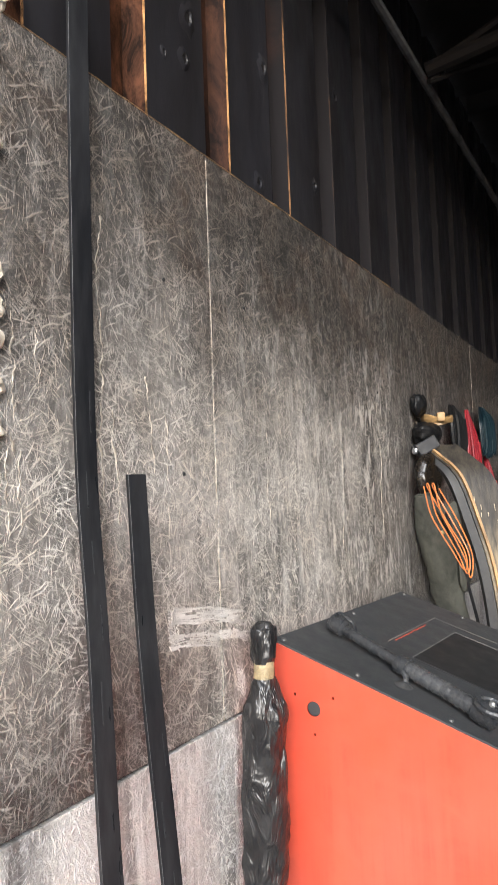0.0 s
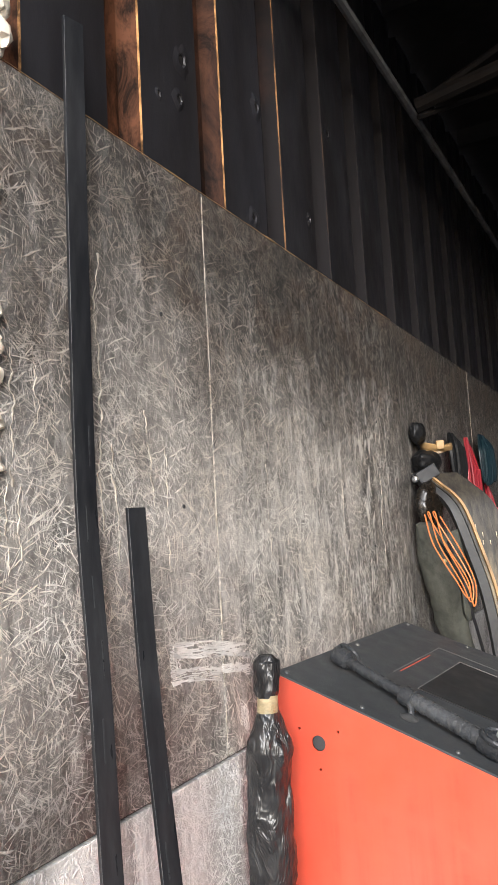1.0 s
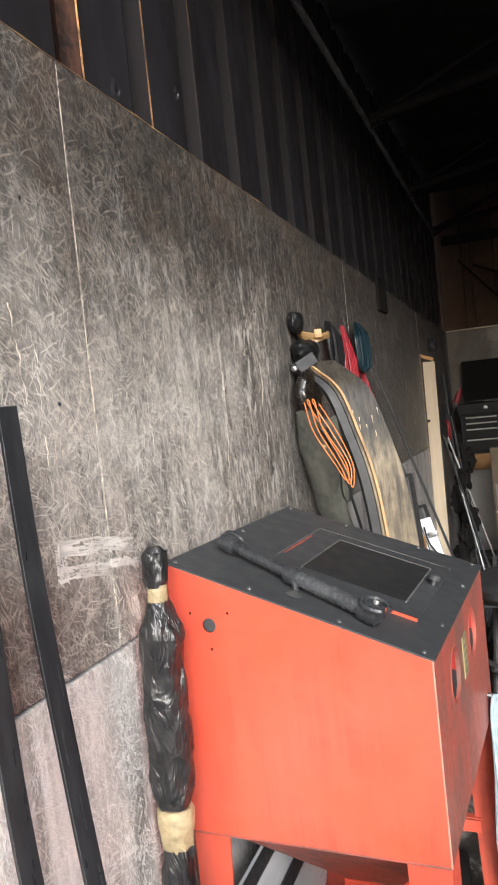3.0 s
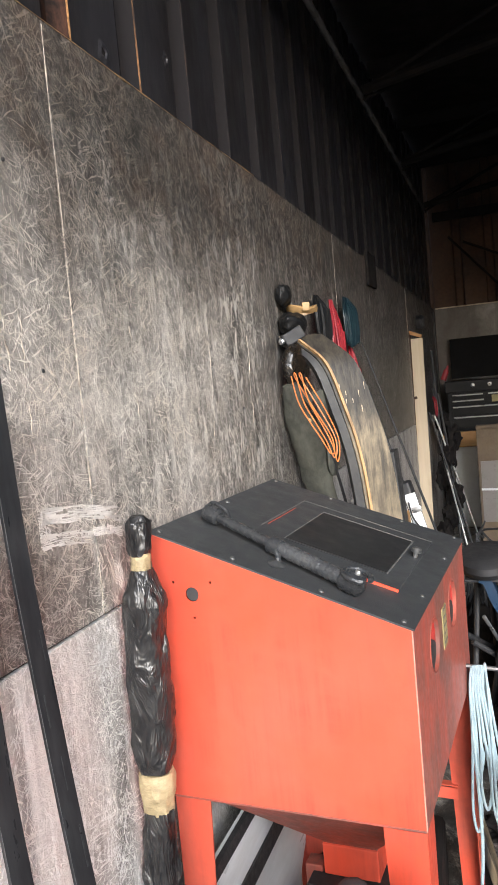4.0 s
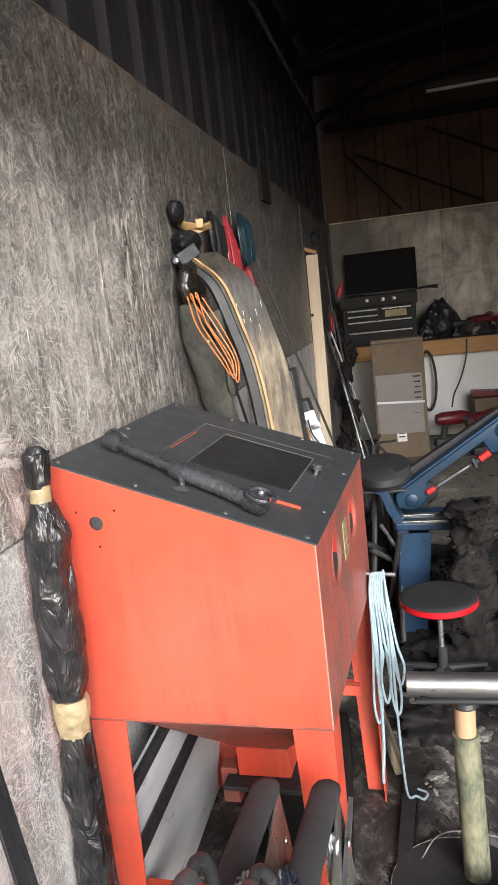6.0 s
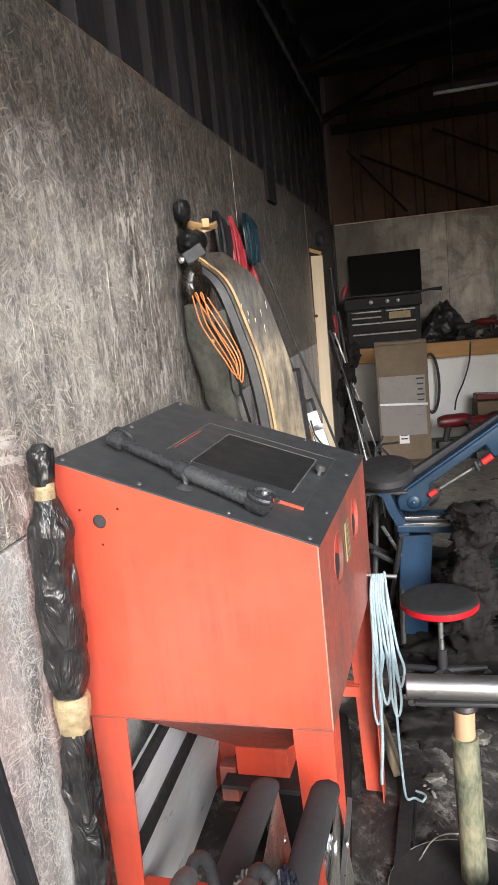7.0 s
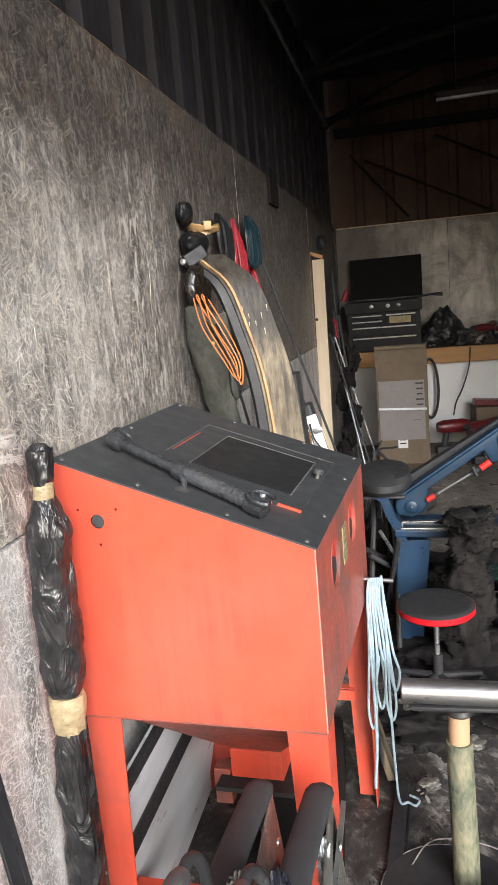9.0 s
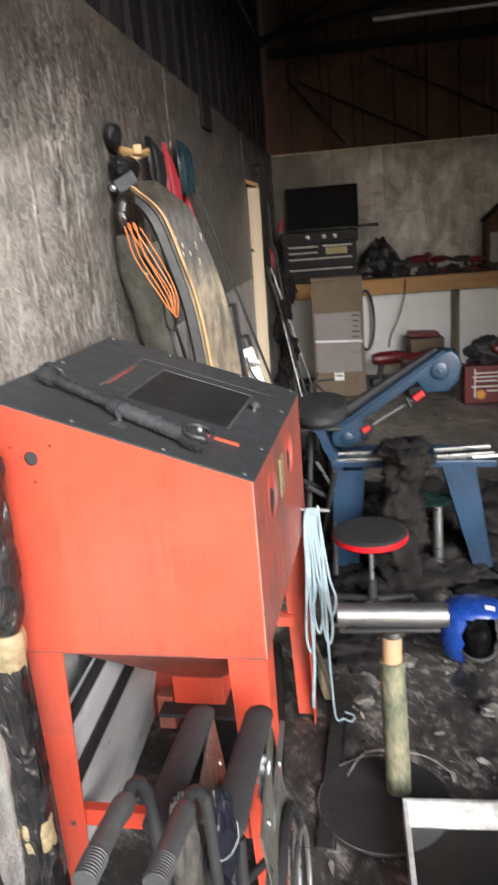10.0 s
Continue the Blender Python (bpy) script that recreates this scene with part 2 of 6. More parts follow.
# the dark tone puts the shade inside the grooves into the colour
M["groove_rust_shade"] = scorched_steel("rusty sheet with groove shade", (0.085, 0.034, 0.017), (0.0085, 0.007, 0.0075), 1.75, 2.3)
# bright rust colour also paints the highlight along the rib edges
M["edge_rust_glint"] = scorched_steel("rusty edge with highlight", (0.5, 0.25, 0.10), (0.022, 0.018, 0.018), 1.9, 2.6)
M["soot"] = worn("soot", (0.012, 0.011, 0.011), (0.024, 0.019, 0.017), 0.85, 0.0, 20, 2, 0.6, 0.3, (1, 1, 1), 0.12)
M["burnt_brown"] = worn("scorched board", (0.075, 0.037, 0.02), (0.014, 0.010, 0.008), 0.8, 0.0, 30, 1.6, 0.7, 0.3)
M["frame_steel"] = worn("smoked steel", (0.07, 0.068, 0.066), (0.02, 0.018, 0.017), 0.5, 0.6, 50, 5, 0.5, 0.1)
M["pipe_grey"] = worn("dull galvanised pipe", (0.17, 0.17, 0.175), (0.05, 0.048, 0.046), 0.6, 0.2, 40, 6, 0.7, 0.1)
M["lid"] = worn("dark grey hammered paint", (0.05, 0.053, 0.056), (0.032, 0.033, 0.035), 0.55, 0.0, 220, 5, 0.5, 0.25)
M["pipe"] = worn("black coated pipe", (0.055, 0.058, 0.062), (0.022, 0.022, 0.024), 0.24, 0.2, 55, 16, 0.6, 0.75)
M["tape_black"] = worn("shiny black tape", (0.075, 0.078, 0.082), (0.03, 0.03, 0.031), 0.24, 0.0, 60, 22, 0.6, 0.9)
M["glass_dark"] = worn("sooty view glass", (0.020, 0.0205, 0.021), (0.034, 0.034, 0.035), 0.55, 0.0, 50, 5, 0.4, 0.02, spec=0.3)
M["rubber"] = worn("black rubber", (0.022, 0.022, 0.024), (0.045, 0.044, 0.042), 0.6, 0.0, 120, 10, 0.4, 0.2)
M["black_bar"] = worn("black flat steel", (0.014, 0.015, 0.018), (0.055, 0.056, 0.06), 0.36, 0.4, 60, 7, 0.7, 0.1, (1, 1, 0.2))
M["chrome"] = worn("dull chrome", (0.6, 0.6, 0.6), (0.4, 0.39, 0.38), 0.32, 0.9, 60, 8, 0.3, 0.01)
M["screw"] = worn("zinc screw", (0.25, 0.25, 0.25), (0.08, 0.08, 0.08), 0.4, 0.8, 100, 20, 0.5, 0.1)
M["white_paint"] = worn("white painted board", (0.80, 0.81, 0.82), (0.6, 0.59, 0.57), 0.5, 0.0, 40, 3, 0.4, 0.1)
M["concrete"] = worn("yard concrete", (0.30, 0.29, 0.27), (0.2, 0.19, 0.18), 0.85, 0.0, 50, 1.2, 0.6, 0.3)
M["timber"] = worn("orange pine beam", (0.42, 0.22, 0.075), (0.2, 0.10, 0.04), 0.55, 0.0, 30, 5, 0.6, 0.2, (0.15, 1, 1))
M["pale_timber"] = worn("pale planed board", (0.62, 0.52, 0.38), (0.36, 0.27, 0.17), 0.55, 0.0, 22, 4, 0.6, 0.15, (1, 1, 0.06))
M["tan_tape"] = worn("tan parcel tape", (0.46, 0.37, 0.22), (0.22, 0.17, 0.09), 0.4, 0.0, 45, 25, 0.7, 0.9, (1, 1, 1.8))
M["foam"] = worn("building foam", (0.78, 0.70, 0.58), (0.6, 0.5, 0.4), 0.8, 0.0, 60, 15, 0.4, 0.4)
M["edge_bare_lit"] = worn("bare brown edge with painted light", (0.42, 0.27, 0.13), (0.12, 0.06, 0.03), 0.7, 0.0, 60, 9, 0.7, 0.3)
M["pale_line"] = worn("pale uneven line", (0.60, 0.54, 0.46), (0.16, 0.135, 0.11), 0.8, 0.0, 60, 22, 0.9, 0.4)
M["label"] = worn("yellowed label", (0.34, 0.28, 0.13), (0.17, 0.12, 0.06), 0.5, 0.0, 60, 15, 0.5, 0.1)


def red_paint(name, soot, amount, streak, floor=0.0):
    """Orange red enamel with a sooty bloom and fine downward streaks."""
    n = Nodes(name)
    big = n.ramp(n.noise(4.5, 6, 0.6, None, 0.4), 0.45, 0.72)
    runs = n.ramp(n.noise(30, 5, 0.65, n.place((1, 1, 0.05)), 0.2), 0.45, 0.75)
    c = n.mix(n.ramp(n.noise(2.2, 4), 0.35, 0.65), (0.76, 0.085, 0.040), (0.70, 0.125, 0.075))
    c = n.mix(n.math("MULTIPLY", n.math("MULTIPLY", runs, big), streak), c, (0.28, 0.012, 0.01))
    fine = n.ramp(n.noise(22, 6, 0.7, n.place((1, 1, 0.12))), 0.35, 0.7)
    bloom = n.math("ADD", n.math("MULTIPLY", big, 0.5), n.math("MULTIPLY", fine, 0.5))
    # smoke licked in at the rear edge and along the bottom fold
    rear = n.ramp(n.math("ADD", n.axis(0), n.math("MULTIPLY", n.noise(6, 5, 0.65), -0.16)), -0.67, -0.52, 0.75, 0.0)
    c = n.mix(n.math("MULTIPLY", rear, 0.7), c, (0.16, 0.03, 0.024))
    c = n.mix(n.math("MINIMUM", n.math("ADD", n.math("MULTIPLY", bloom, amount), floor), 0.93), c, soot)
    r = n.ramp(n.noise(60, 4, 0.6), 0.3, 0.7, 0.36, 0.52)
    return n.done(c, r, 0.0, n.bump(n.noise(160, 3), 0.08, 0.002))


M["red"] = red_paint("orange red enamel", (0.20, 0.05, 0.04), 0.3, 0.7)
M["red_leg"] = red_paint("scuffed red enamel", (0.15, 0.06, 0.05), 0.75, 0.8)
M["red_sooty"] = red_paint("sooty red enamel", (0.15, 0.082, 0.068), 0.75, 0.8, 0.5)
M["red_plain"] = worn("red plastic", (0.62, 0.03, 0.025), (0.2, 0.015, 0.012), 0.4, 0.0, 60, 8, 0.5, 0.1)


def bag_material():
    n = Nodes("crumpled black film")
    fold = n.noise(20, 3, 0.55, n.place((1, 1, 0.3), (12, 8, 0)), 1.6)
    fine = n.cells(30, n.place((1, 1, 0.5), (15, 20, 0)), "SMOOTH_F1")
    h = n.math("ADD", fold, n.math("MULTIPLY", fine, 0.5))
    return n.done(n.mix(n.ramp(n.noise(20, 4), 0.4, 0.7), (0.012, 0.012, 0.013), (0.035, 0.034, 0.034)), 0.32, 0.0, n.bump(h, 0.9, 0.02), 0.6)


M["bag"] = bag_material()


def floor_material():
    """Black wet ash over a concrete slab, with pale scraped patches."""
    n = Nodes("ash covered slab")
    a = n.ramp(n.noise(4.2, 9, 0.76, n.place((1, 0.5, 1), (0, 0, 25)), 0.5), 0.43, 0.57)
    b = n.ramp(n.noise(24, 9, 0.8, n.place((1, 0.45, 1), (0, 0, -30)), 0.5), 0.50, 0.60)
    c = n.mix(n.ramp(n.noise(6, 6), 0.35, 0.7), (0.016, 0.015, 0.0145), (0.045, 0.041, 0.038))
    c = n.mix(n.math("MULTIPLY", a, n.math("ADD", n.math("MULTIPLY", b, 0.8), 0.12)), c, (0.36, 0.34, 0.31))
    c = n.mix(n.math("MULTIPLY", n.ramp(n.math("ADD", n.axis(1), n.noise(3, 6, 0.7)), 0.35, 1.3), 0.85), c, n.mix(n.ramp(n.noise(7, 7, 0.7), 0.35, 0.65), (0.24, 0.215, 0.18), (0.09, 0.08, 0.068)))
    wet = n.ramp(n.noise(3.3, 6, 0.6), 0.4, 0.62, 0.2, 0.75)
    h = n.math("ADD", n.noise(9, 8, 0.7, None, 0.5), n.math("MULTIPLY", n.noise(55, 6, 0.7), 0.4))
    return n.done(c, wet, 0.0, n.bump(h, 0.5, 0.012))


M["floor"] = floor_material()


# ---- building blocks ----
def link_mesh(name, bm, materials, smooth=False, sharp=38):
    me = bpy.data.meshes.new(name)
    bmesh.ops.recalc_face_normals(bm, faces=bm.faces)
    bm.to_mesh(me)
    bm.free()
    for m in (materials if isinstance(materials, (list, tuple)) else [materials]):
        me.materials.append(m)
    if smooth:
        me.polygons.foreach_set("use_smooth", [True] * len(me.polygons))
        me.set_sharp_from_angle(angle=radians(sharp))
    return new(name, me)


def thing(name, label, category, at=(0, 0, 0), turn=0.0, group="", kind=""):
    """An Empty at the base of a thing; its parts hang under it, in its own measures."""
    ob = new(name)
    ob.matrix_world = pose(*at, 0, 0, turn)
    ob.empty_display_size = 0.1
    return tagged(ob, label, category, group, kind)


def part(name, bm, material, parent, label="", smooth=True, kind="", sharp=38):
    ob = link_mesh(name, bm, material, smooth, sharp)
    ob.parent = parent
    return tagged(ob, label, kind=kind)


def single(name, bm, material, label, category, smooth=True, group="", kind="", sharp=38):
    """A thing of one mesh, its origin set at its base."""
    lo = [min(v.co[k] for v in bm.verts) for k in range(3)]
    hi = [max(v.co[k] for v in bm.verts) for k in range(3)]
    base = Vector(((lo[0] + hi[0]) / 2, (lo[1] + hi[1]) / 2, lo[2]))
    bmesh.ops.translate(bm, vec=-base, verts=bm.verts)
    ob = link_mesh(name, bm, material, smooth, sharp)
    ob.location = base
    return tagged(ob, label, category, group, kind)


def box(c, size, turn=(0, 0, 0), bevel=0.0, bm=None):
    bm = bm or bmesh.new()
    got = bmesh.ops.create_cube(bm, size=1.0)["verts"]
    bmesh.ops.transform(bm, matrix=pose(*c, *turn) @ Matrix.Diagonal((*size, 1)), verts=got)
    if bevel:
        edges = list({e for v in got for e in v.link_edges})
        bmesh.ops.bevel(bm, geom=edges, offset=bevel, segments=2, affect="EDGES", profile=0.5)
    return bm


def tube(pts, r, n=10, bm=None, squash=None, closed=False):
    """A round bar along points; r may be one radius or one a point. squash: a second radius across."""
    bm = bm or bmesh.new()
    pts = [Vector(p) for p in pts]
    rs = r if isinstance(r, (list, tuple)) else [r] * len(pts)
    rings, side = [], None
    last = len(pts) - 1
    for i, p in enumerate(pts):
        a = pts[i - 1] if i > 0 else (pts[last] if closed else p)
        b = pts[i + 1] if i < last else (pts[0] if closed else p)
        d = (b - a).normalized()
        if side is None:
            side = d.cross(Vector((0, 0, 1)) if abs(d.z) < 0.9 else Vector((0, 1, 0))).normalized()
        side = (side - d * side.dot(d)).normalized()
        up = d.cross(side)
        k = (squash or 1.0)
        rings.append([bm.verts.new(p + rs[i] * (math.cos(2 * math.pi * j / n) * side + k * math.sin(2 * math.pi * j / n) * up)) for j in range(n)])
    for i in range(len(rings) - (0 if closed else 1)):
        a, b = rings[i], rings[(i + 1) % len(rings)]
        for j in range(n):
            bm.faces.new((a[j], a[(j + 1) % n], b[(j + 1) % n], b[j]))
    if not closed:
        bm.faces.new(rings[0][::-1])
        bm.faces.new(rings[-1])
    return bm


def curve(pts, steps=8):
    """Points along a smooth line through the points given."""
    p = [Vector(q) for q in pts]
    p = [2 * p[0] - p[1]] + p + [2 * p[-1] - p[-2]]
    out = []
    for i in range(1, len(p) - 2):
        for k in range(steps):
            t = k / steps
            a, b, c, d = p[i - 1], p[i], p[i + 1], p[i + 2]
            out.append(0.5 * (2 * b + (c - a) * t + (2 * a - 5 * b + 4 * c - d) * t * t + (3 * b - a - 3 * c + d) * t ** 3))
    return out + [p[-2]]


def plate(outline, holes, a, b, normal, origin, thick, bm=None):
    """A flat sheet with round holes: outline and holes (centre, radius) in the plane of a and b."""
    bm = bm or bmesh.new()
    origin, a, b, normal = Vector(origin), Vector(a), Vector(b), Vector(normal)
    edges = []
    loops = [outline] + [[(c[0] + r * math.cos(2 * math.pi * k / 28), c[1] + r * math.sin(2 * math.pi * k / 28)) for k in range(28)] for c, r in holes]
    for loop in loops:
        vs = [bm.verts.new(origin + a * u + b * v) for u, v in loop]
        edges += [bm.edges.new((vs[i], vs[(i + 1) % len(vs)])) for i in range(len(vs))]
    faces = [g for g in bmesh.ops.triangle_fill(bm, edges=edges, use_beauty=True)["geom"] if isinstance(g, bmesh.types.BMFace)]
    grown = bmesh.ops.extrude_face_region(bm, geom=faces)["geom"]
    bmesh.ops.translate(bm, vec=normal * thick, verts=[g for g in grown if isinstance(g, bmesh.types.BMVert)])
    return bm


def lathe(profile, at, axis=(0, 0, 1), n=24, bm=None, caps=True):
    """A turned solid: (radius, height) pairs round an axis."""
    bm = bm or bmesh.new()
    q = Vector((0, 0, 1)).rotation_difference(Vector(axis).normalized()).to_matrix()
    rings = []
    for r, h in profile:
        rings.append([bm.verts.new(Vector(at) + q @ Vector((r * math.cos(2 * math.pi * j / n), r * math.sin(2 * math.pi * j / n), h))) for j in range(n)])
    for a, b in zip(rings, rings[1:]):
        for j in range(n):
            bm.faces.new((a[j], a[(j + 1) % n], b[(j + 1) % n], b[j]))
    if caps:
        bm.faces.new(rings[0][::-1])
        bm.faces.new(rings[-1])
    return bm


def lump(at, size, rough=0.2, freq=3.0, seed=0.0, detail=3, bm=None, sharp=False):
    """A crumpled or heaped body."""
    bm = bm or bmesh.new()
    got = bmesh.ops.create_icosphere(bm, subdivisions=detail, radius=1.0)["verts"]
    off = Vector((seed * 7.3, seed * 3.1, seed * 5.7))
    for v in got:
        d = noise.fractal(v.co * freq + off, 0.9, 2.0, 4)
        if sharp:
            d = abs(d) * 1.6 - 0.3
        v.co = Vector([a * b for a, b in zip(v.co * (1 + rough * d), size)]) + Vector(at)
    return bm


def ribbon(pts, across, thick, bm=None):
    """A flat strip along points: its full width as a vector, its thickness square to both."""
    bm = bm or bmesh.new()
    pts = [Vector(p) for p in pts]
    w = Vector(across)
    rows = []
    for i, p in enumerate(pts):
        d = (pts[min(i + 1, len(pts) - 1)] - pts[max(i - 1, 0)]).normalized()
        t = d.cross(w).normalized() * thick / 2
        rows.append([bm.verts.new(p + s * w / 2 + k * t) for s, k in ((-1, -1), (1, -1), (1, 1), (-1, 1))])
    for a, b in zip(rows, rows[1:]):
        for j in range(4):
            bm.faces.new((a[j], a[(j + 1) % 4], b[(j + 1) % 4], b[j]))
    bm.faces.new(rows[0][::-1])
    bm.faces.new(rows[-1])
    return bm


# ---- the shed ----
FRONT, BACK, RIGHT, EAVES = 0.74, 8.6, 4.3, 3.9
LEAN = 0.094
DENTS = ((1.367, 2.761, 1.0), (1.35, 2.655, 0.75), (1.27, 2.63, 0.45), (1.732, 2.828, 0.9), (1.682, 2.497, 0.8), (2.25, 2.99, 0.9), (2.05, 2.62, 0.6))


def wall_x(y):
    """The left wall stands a little inwards towards the back."""
    return LEAN * max(0.0, y - 5.0) / (BACK - 5.0)


def board_top(y):
    return 2.44 - 0.093 * max(0.0, y - 5.0) / (BACK - 5.0)


bm = box((20, 0, -0.09), (600, 600, 0.1))
ground = single("ground", bm, M["concrete"], "grey concrete yard outside the open shed", "ground", False, kind="structure")
bm = bmesh.new()
bmesh.ops.create_grid(bm, x_segments=90, y_segments=150, size=1.0)
for v in bm.verts:
    v.co = Vector((2.15 + v.co.x * 2.25, 4.65 + v.co.y * 4.05, 0))
    v.co.z = -0.006 + 0.008 * noise.fractal(v.co * 2.2, 0.8, 2.0, 5)
shed_floor = single("floor", bm, M["floor"], "black ash-covered concrete floor with pale scrapes", "floor", True, kind="structure")


def corrugated(bm, along, to, place, low, high, phase):
    """Trapezoid sheet from along to to; place(s, depth, z) gives the point."""
    pts = []
    k = math.floor((along - phase) / 0.333)
    while phase + k * 0.333 < to:
        u = phase + k * 0.333
        for a, d in ((0.0, 0.0), (0.003, -0.002), (0.225, 0.0), (0.24, 0.045), (0.32, 0.045)):
            if along <= u + a <= to:
                pts.append((u + a, d))
        k += 1
    cols = [[bm.verts.new(place(a, d, z)) for z in (low, high)] for a, d in pts]
    for (a, p), (b, q) in zip(zip(pts, cols), list(zip(pts, cols))[1:]):
        f = bm.faces.new((p[0], q[0], q[1], p[1]))
        deep = max(a[1], b[1])
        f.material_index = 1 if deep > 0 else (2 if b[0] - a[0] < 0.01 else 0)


bm = bmesh.new()
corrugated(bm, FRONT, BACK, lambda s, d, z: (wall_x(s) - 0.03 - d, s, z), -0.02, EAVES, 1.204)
wall_west = link_mesh("wall_west", bm, [M["steel_dark"], M["groove_rust_shade"], M["edge_rust_glint"]])
mod = wall_west.modifiers.new("thickness", "SOLIDIFY")
mod.thickness, mod.offset = 0.004, 0.0
tagged(wall_west, "sooty corrugated steel wall with rusty grooves", "wall", kind="structure")

for y, z, k in DENTS:
    bm = lathe([(0.036 * k, 0.0), (0.030 * k, 0.0012), (0.021 * k, 0.0045), (0.014 * k, 0.005), (0.010 * k, 0.001)], (-0.0285, y, z), (1, 0, 0), 20, caps=False)
    for v in bm.verts:
        d = Vector((0, v.co.y - y, v.co.z - z))
        v.co += d * 0.5 * noise.noise(d.normalized() * 1.6 + Vector((y * 9, 0, z * 7)))
        v.co.z += 0.25 * (v.co.z - z)
    dent = part("dent", bm, M["steel_dark"], wall_west, "punched dent in the sheet")
    part("hole", lump((-0.0275, y, z + 0.001), (0.0012, 0.011 * k, 0.015 * k), 0.5, 1.6, y * 5, 2), M["soot"], dent, "black torn hole")

bm = bmesh.new()
corrugated(bm, -0.1, RIGHT, lambda s, d, z: (s, BACK + 0.03 + d, z), -0.02, EAVES + 0.3, 0.1)
wall_north = link_mesh("wall_north", bm, [M["burnt_brown"], M["burnt_brown"], M["burnt_brown"]])
mod = wall_north.modifiers.new("thickness", "SOLIDIFY")
mod.thickness, mod.offset = 0.004, 0.0
tagged(wall_north, "scorched brown end wall of the shed", "wall", kind="structure")

bm = bmesh.new()
corrugated(bm, FRONT, BACK, lambda s, d, z: (RIGHT + 0.03 + d, s, z), -0.02, EAVES, 1.0)
wall_east = link_mesh("wall_east", bm, [M["steel_dark"], M["steel_dark"], M["steel_dark"]])
mod = wall_east.modifiers.new("thickness", "SOLIDIFY")
mod.thickness, mod.offset = 0.004, 0.0
tagged(wall_east, "sooty corrugated steel wall", "wall", kind="structure")

bm = box((-0.16, FRONT - 0.06, 1.95), (0.3, 0.1, 3.94))
box((RIGHT - 0.1, FRONT - 0.06, 1.95), (0.5, 0.1, 3.94), bm=bm)
box(((RIGHT - 0.2) / 2, FRONT - 0.06, 3.86), (RIGHT - 0.4, 0.1, 0.2), bm=bm)
single("wall_south", bm, M["frame_steel"], "steel front frame round the wide open doorway", "wall", False, kind="structure")

bm = box(((RIGHT) / 2, (FRONT + BACK) / 2, EAVES + 0.06), (RIGHT + 0.3, BACK - FRONT + 0.3, 0.06))
for k in range(6):
    box((RIGHT / 2, 1.6 + k * 1.35, EAVES - 0.02), (RIGHT, 0.05, 0.1), bm=bm)
single("ceiling", bm, M["soot"], "soot-black sheet roof on steel purlins", "ceiling", False, kind="structure")

# boards on the left wall: full sheets above a paler row
def sheet(y0, y1, z0, z1, name, mat, parent, label):
    bm = bmesh.new()
    e = 0.0025
    vs = []
    for y in (y0 + e, y1 - e):
        top = z1 if z1 < 2 else board_top(y)
        for z in (z0 + e, top):
            for d in (0.0, -0.014):
                vs.append(bm.verts.new((wall_x(y) + d, y, z)))
    for f in ((0, 2, 6, 4), (1, 3, 7, 5), (0, 1, 3, 2), (4, 5, 7, 6), (0, 1, 5, 4), (2, 3, 7, 6)):
        bm.faces.new([vs[i] for i in f])
    bmesh.ops.bevel(bm, geom=bm.edges[:], offset=0.0015, segments=1, affect="EDGES")
    return part(name, bm, mat, parent, label, False)


lining = thing("wall_lining", "soot-stained strand board lining on the steel wall", "wall lining", (0, 0, 0), kind="structure")
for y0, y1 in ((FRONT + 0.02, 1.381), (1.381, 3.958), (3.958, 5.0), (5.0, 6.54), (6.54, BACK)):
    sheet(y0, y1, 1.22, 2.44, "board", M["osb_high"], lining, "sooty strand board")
for y0, y1 in ((FRONT + 0.02, 2.6), (2.6, 5.0), (5.0, 7.4), (7.4, BACK)):
    sheet(y0, y1, 0.0, 1.2155, "board", M["osb_low"], lining, "pale strand board with light soot")
# pale line of uneven width along each upright joint
for y in (1.381, 3.958, 6.54):
    pts = [(wall_x(y) + 0.0005, y + 0.0025 * noise.noise(Vector((z * 6, y, 0))), z) for z in np.linspace(1.225, board_top(y) - 0.01, 90)]
    part("seam", tube(pts, [0.0004 + 0.0026 * abs(noise.noise(Vector((p[2] * 17, 3, y)))) for p in pts], 5), M["pale_line"], lining, "pale line in the joint")

# bare edge on top of the boards, coloured bright as if lit, and runs of water down their face
pts = [(0.001, y, 2.4405 + 0.0015 * noise.noise(Vector((y * 20, 1, 2)))) for y in np.linspace(FRONT + 0.03, 2.7, 70)]
part("top_edge_lit", tube(pts, [0.0006 + 0.0030 * abs(noise.noise(Vector((p[1] * 9, 5, 1)))) for p in pts], 5), M["edge_bare_lit"], lining, "bare brown edge with painted light")
for y, z0, z1, w in ((1.015, 1.68, 2.19, 1.0), (0.812, 1.77, 1.98, 0.9), (0.83, 1.66, 1.77, 0.9), (0.80, 1.64, 1.77, 0.7), (1.155, 1.74, 1.92, 0.8), (1.05, 1.65, 1.85, 0.9), (1.20, 1.62, 1.86, 0.5), (0.86, 1.86, 2.0, 0.5), (1.62, 1.62, 1.84, 0.5), (2.1, 1.5, 1.85, 0.5), (2.45, 1.55, 1.9, 0.5)):
    pts = [(0.0002, y + 0.022 * noise.noise(Vector((z * 7, y * 5, 0))) + 0.011 * noise.noise(Vector((z * 32, y, 3))) + 0.004 * noise.noise(Vector((z * 110, y, 8))), z) for z in np.linspace(z0, z1, 90)]
    part("water_run", tube(pts, [0.0001 + w * 0.0032 * max(0.0, noise.noise(Vector((p[2] * 34, y, 1))) + 0.35) for p in pts], 5), M["pale_line"], lining, "pale run of water")

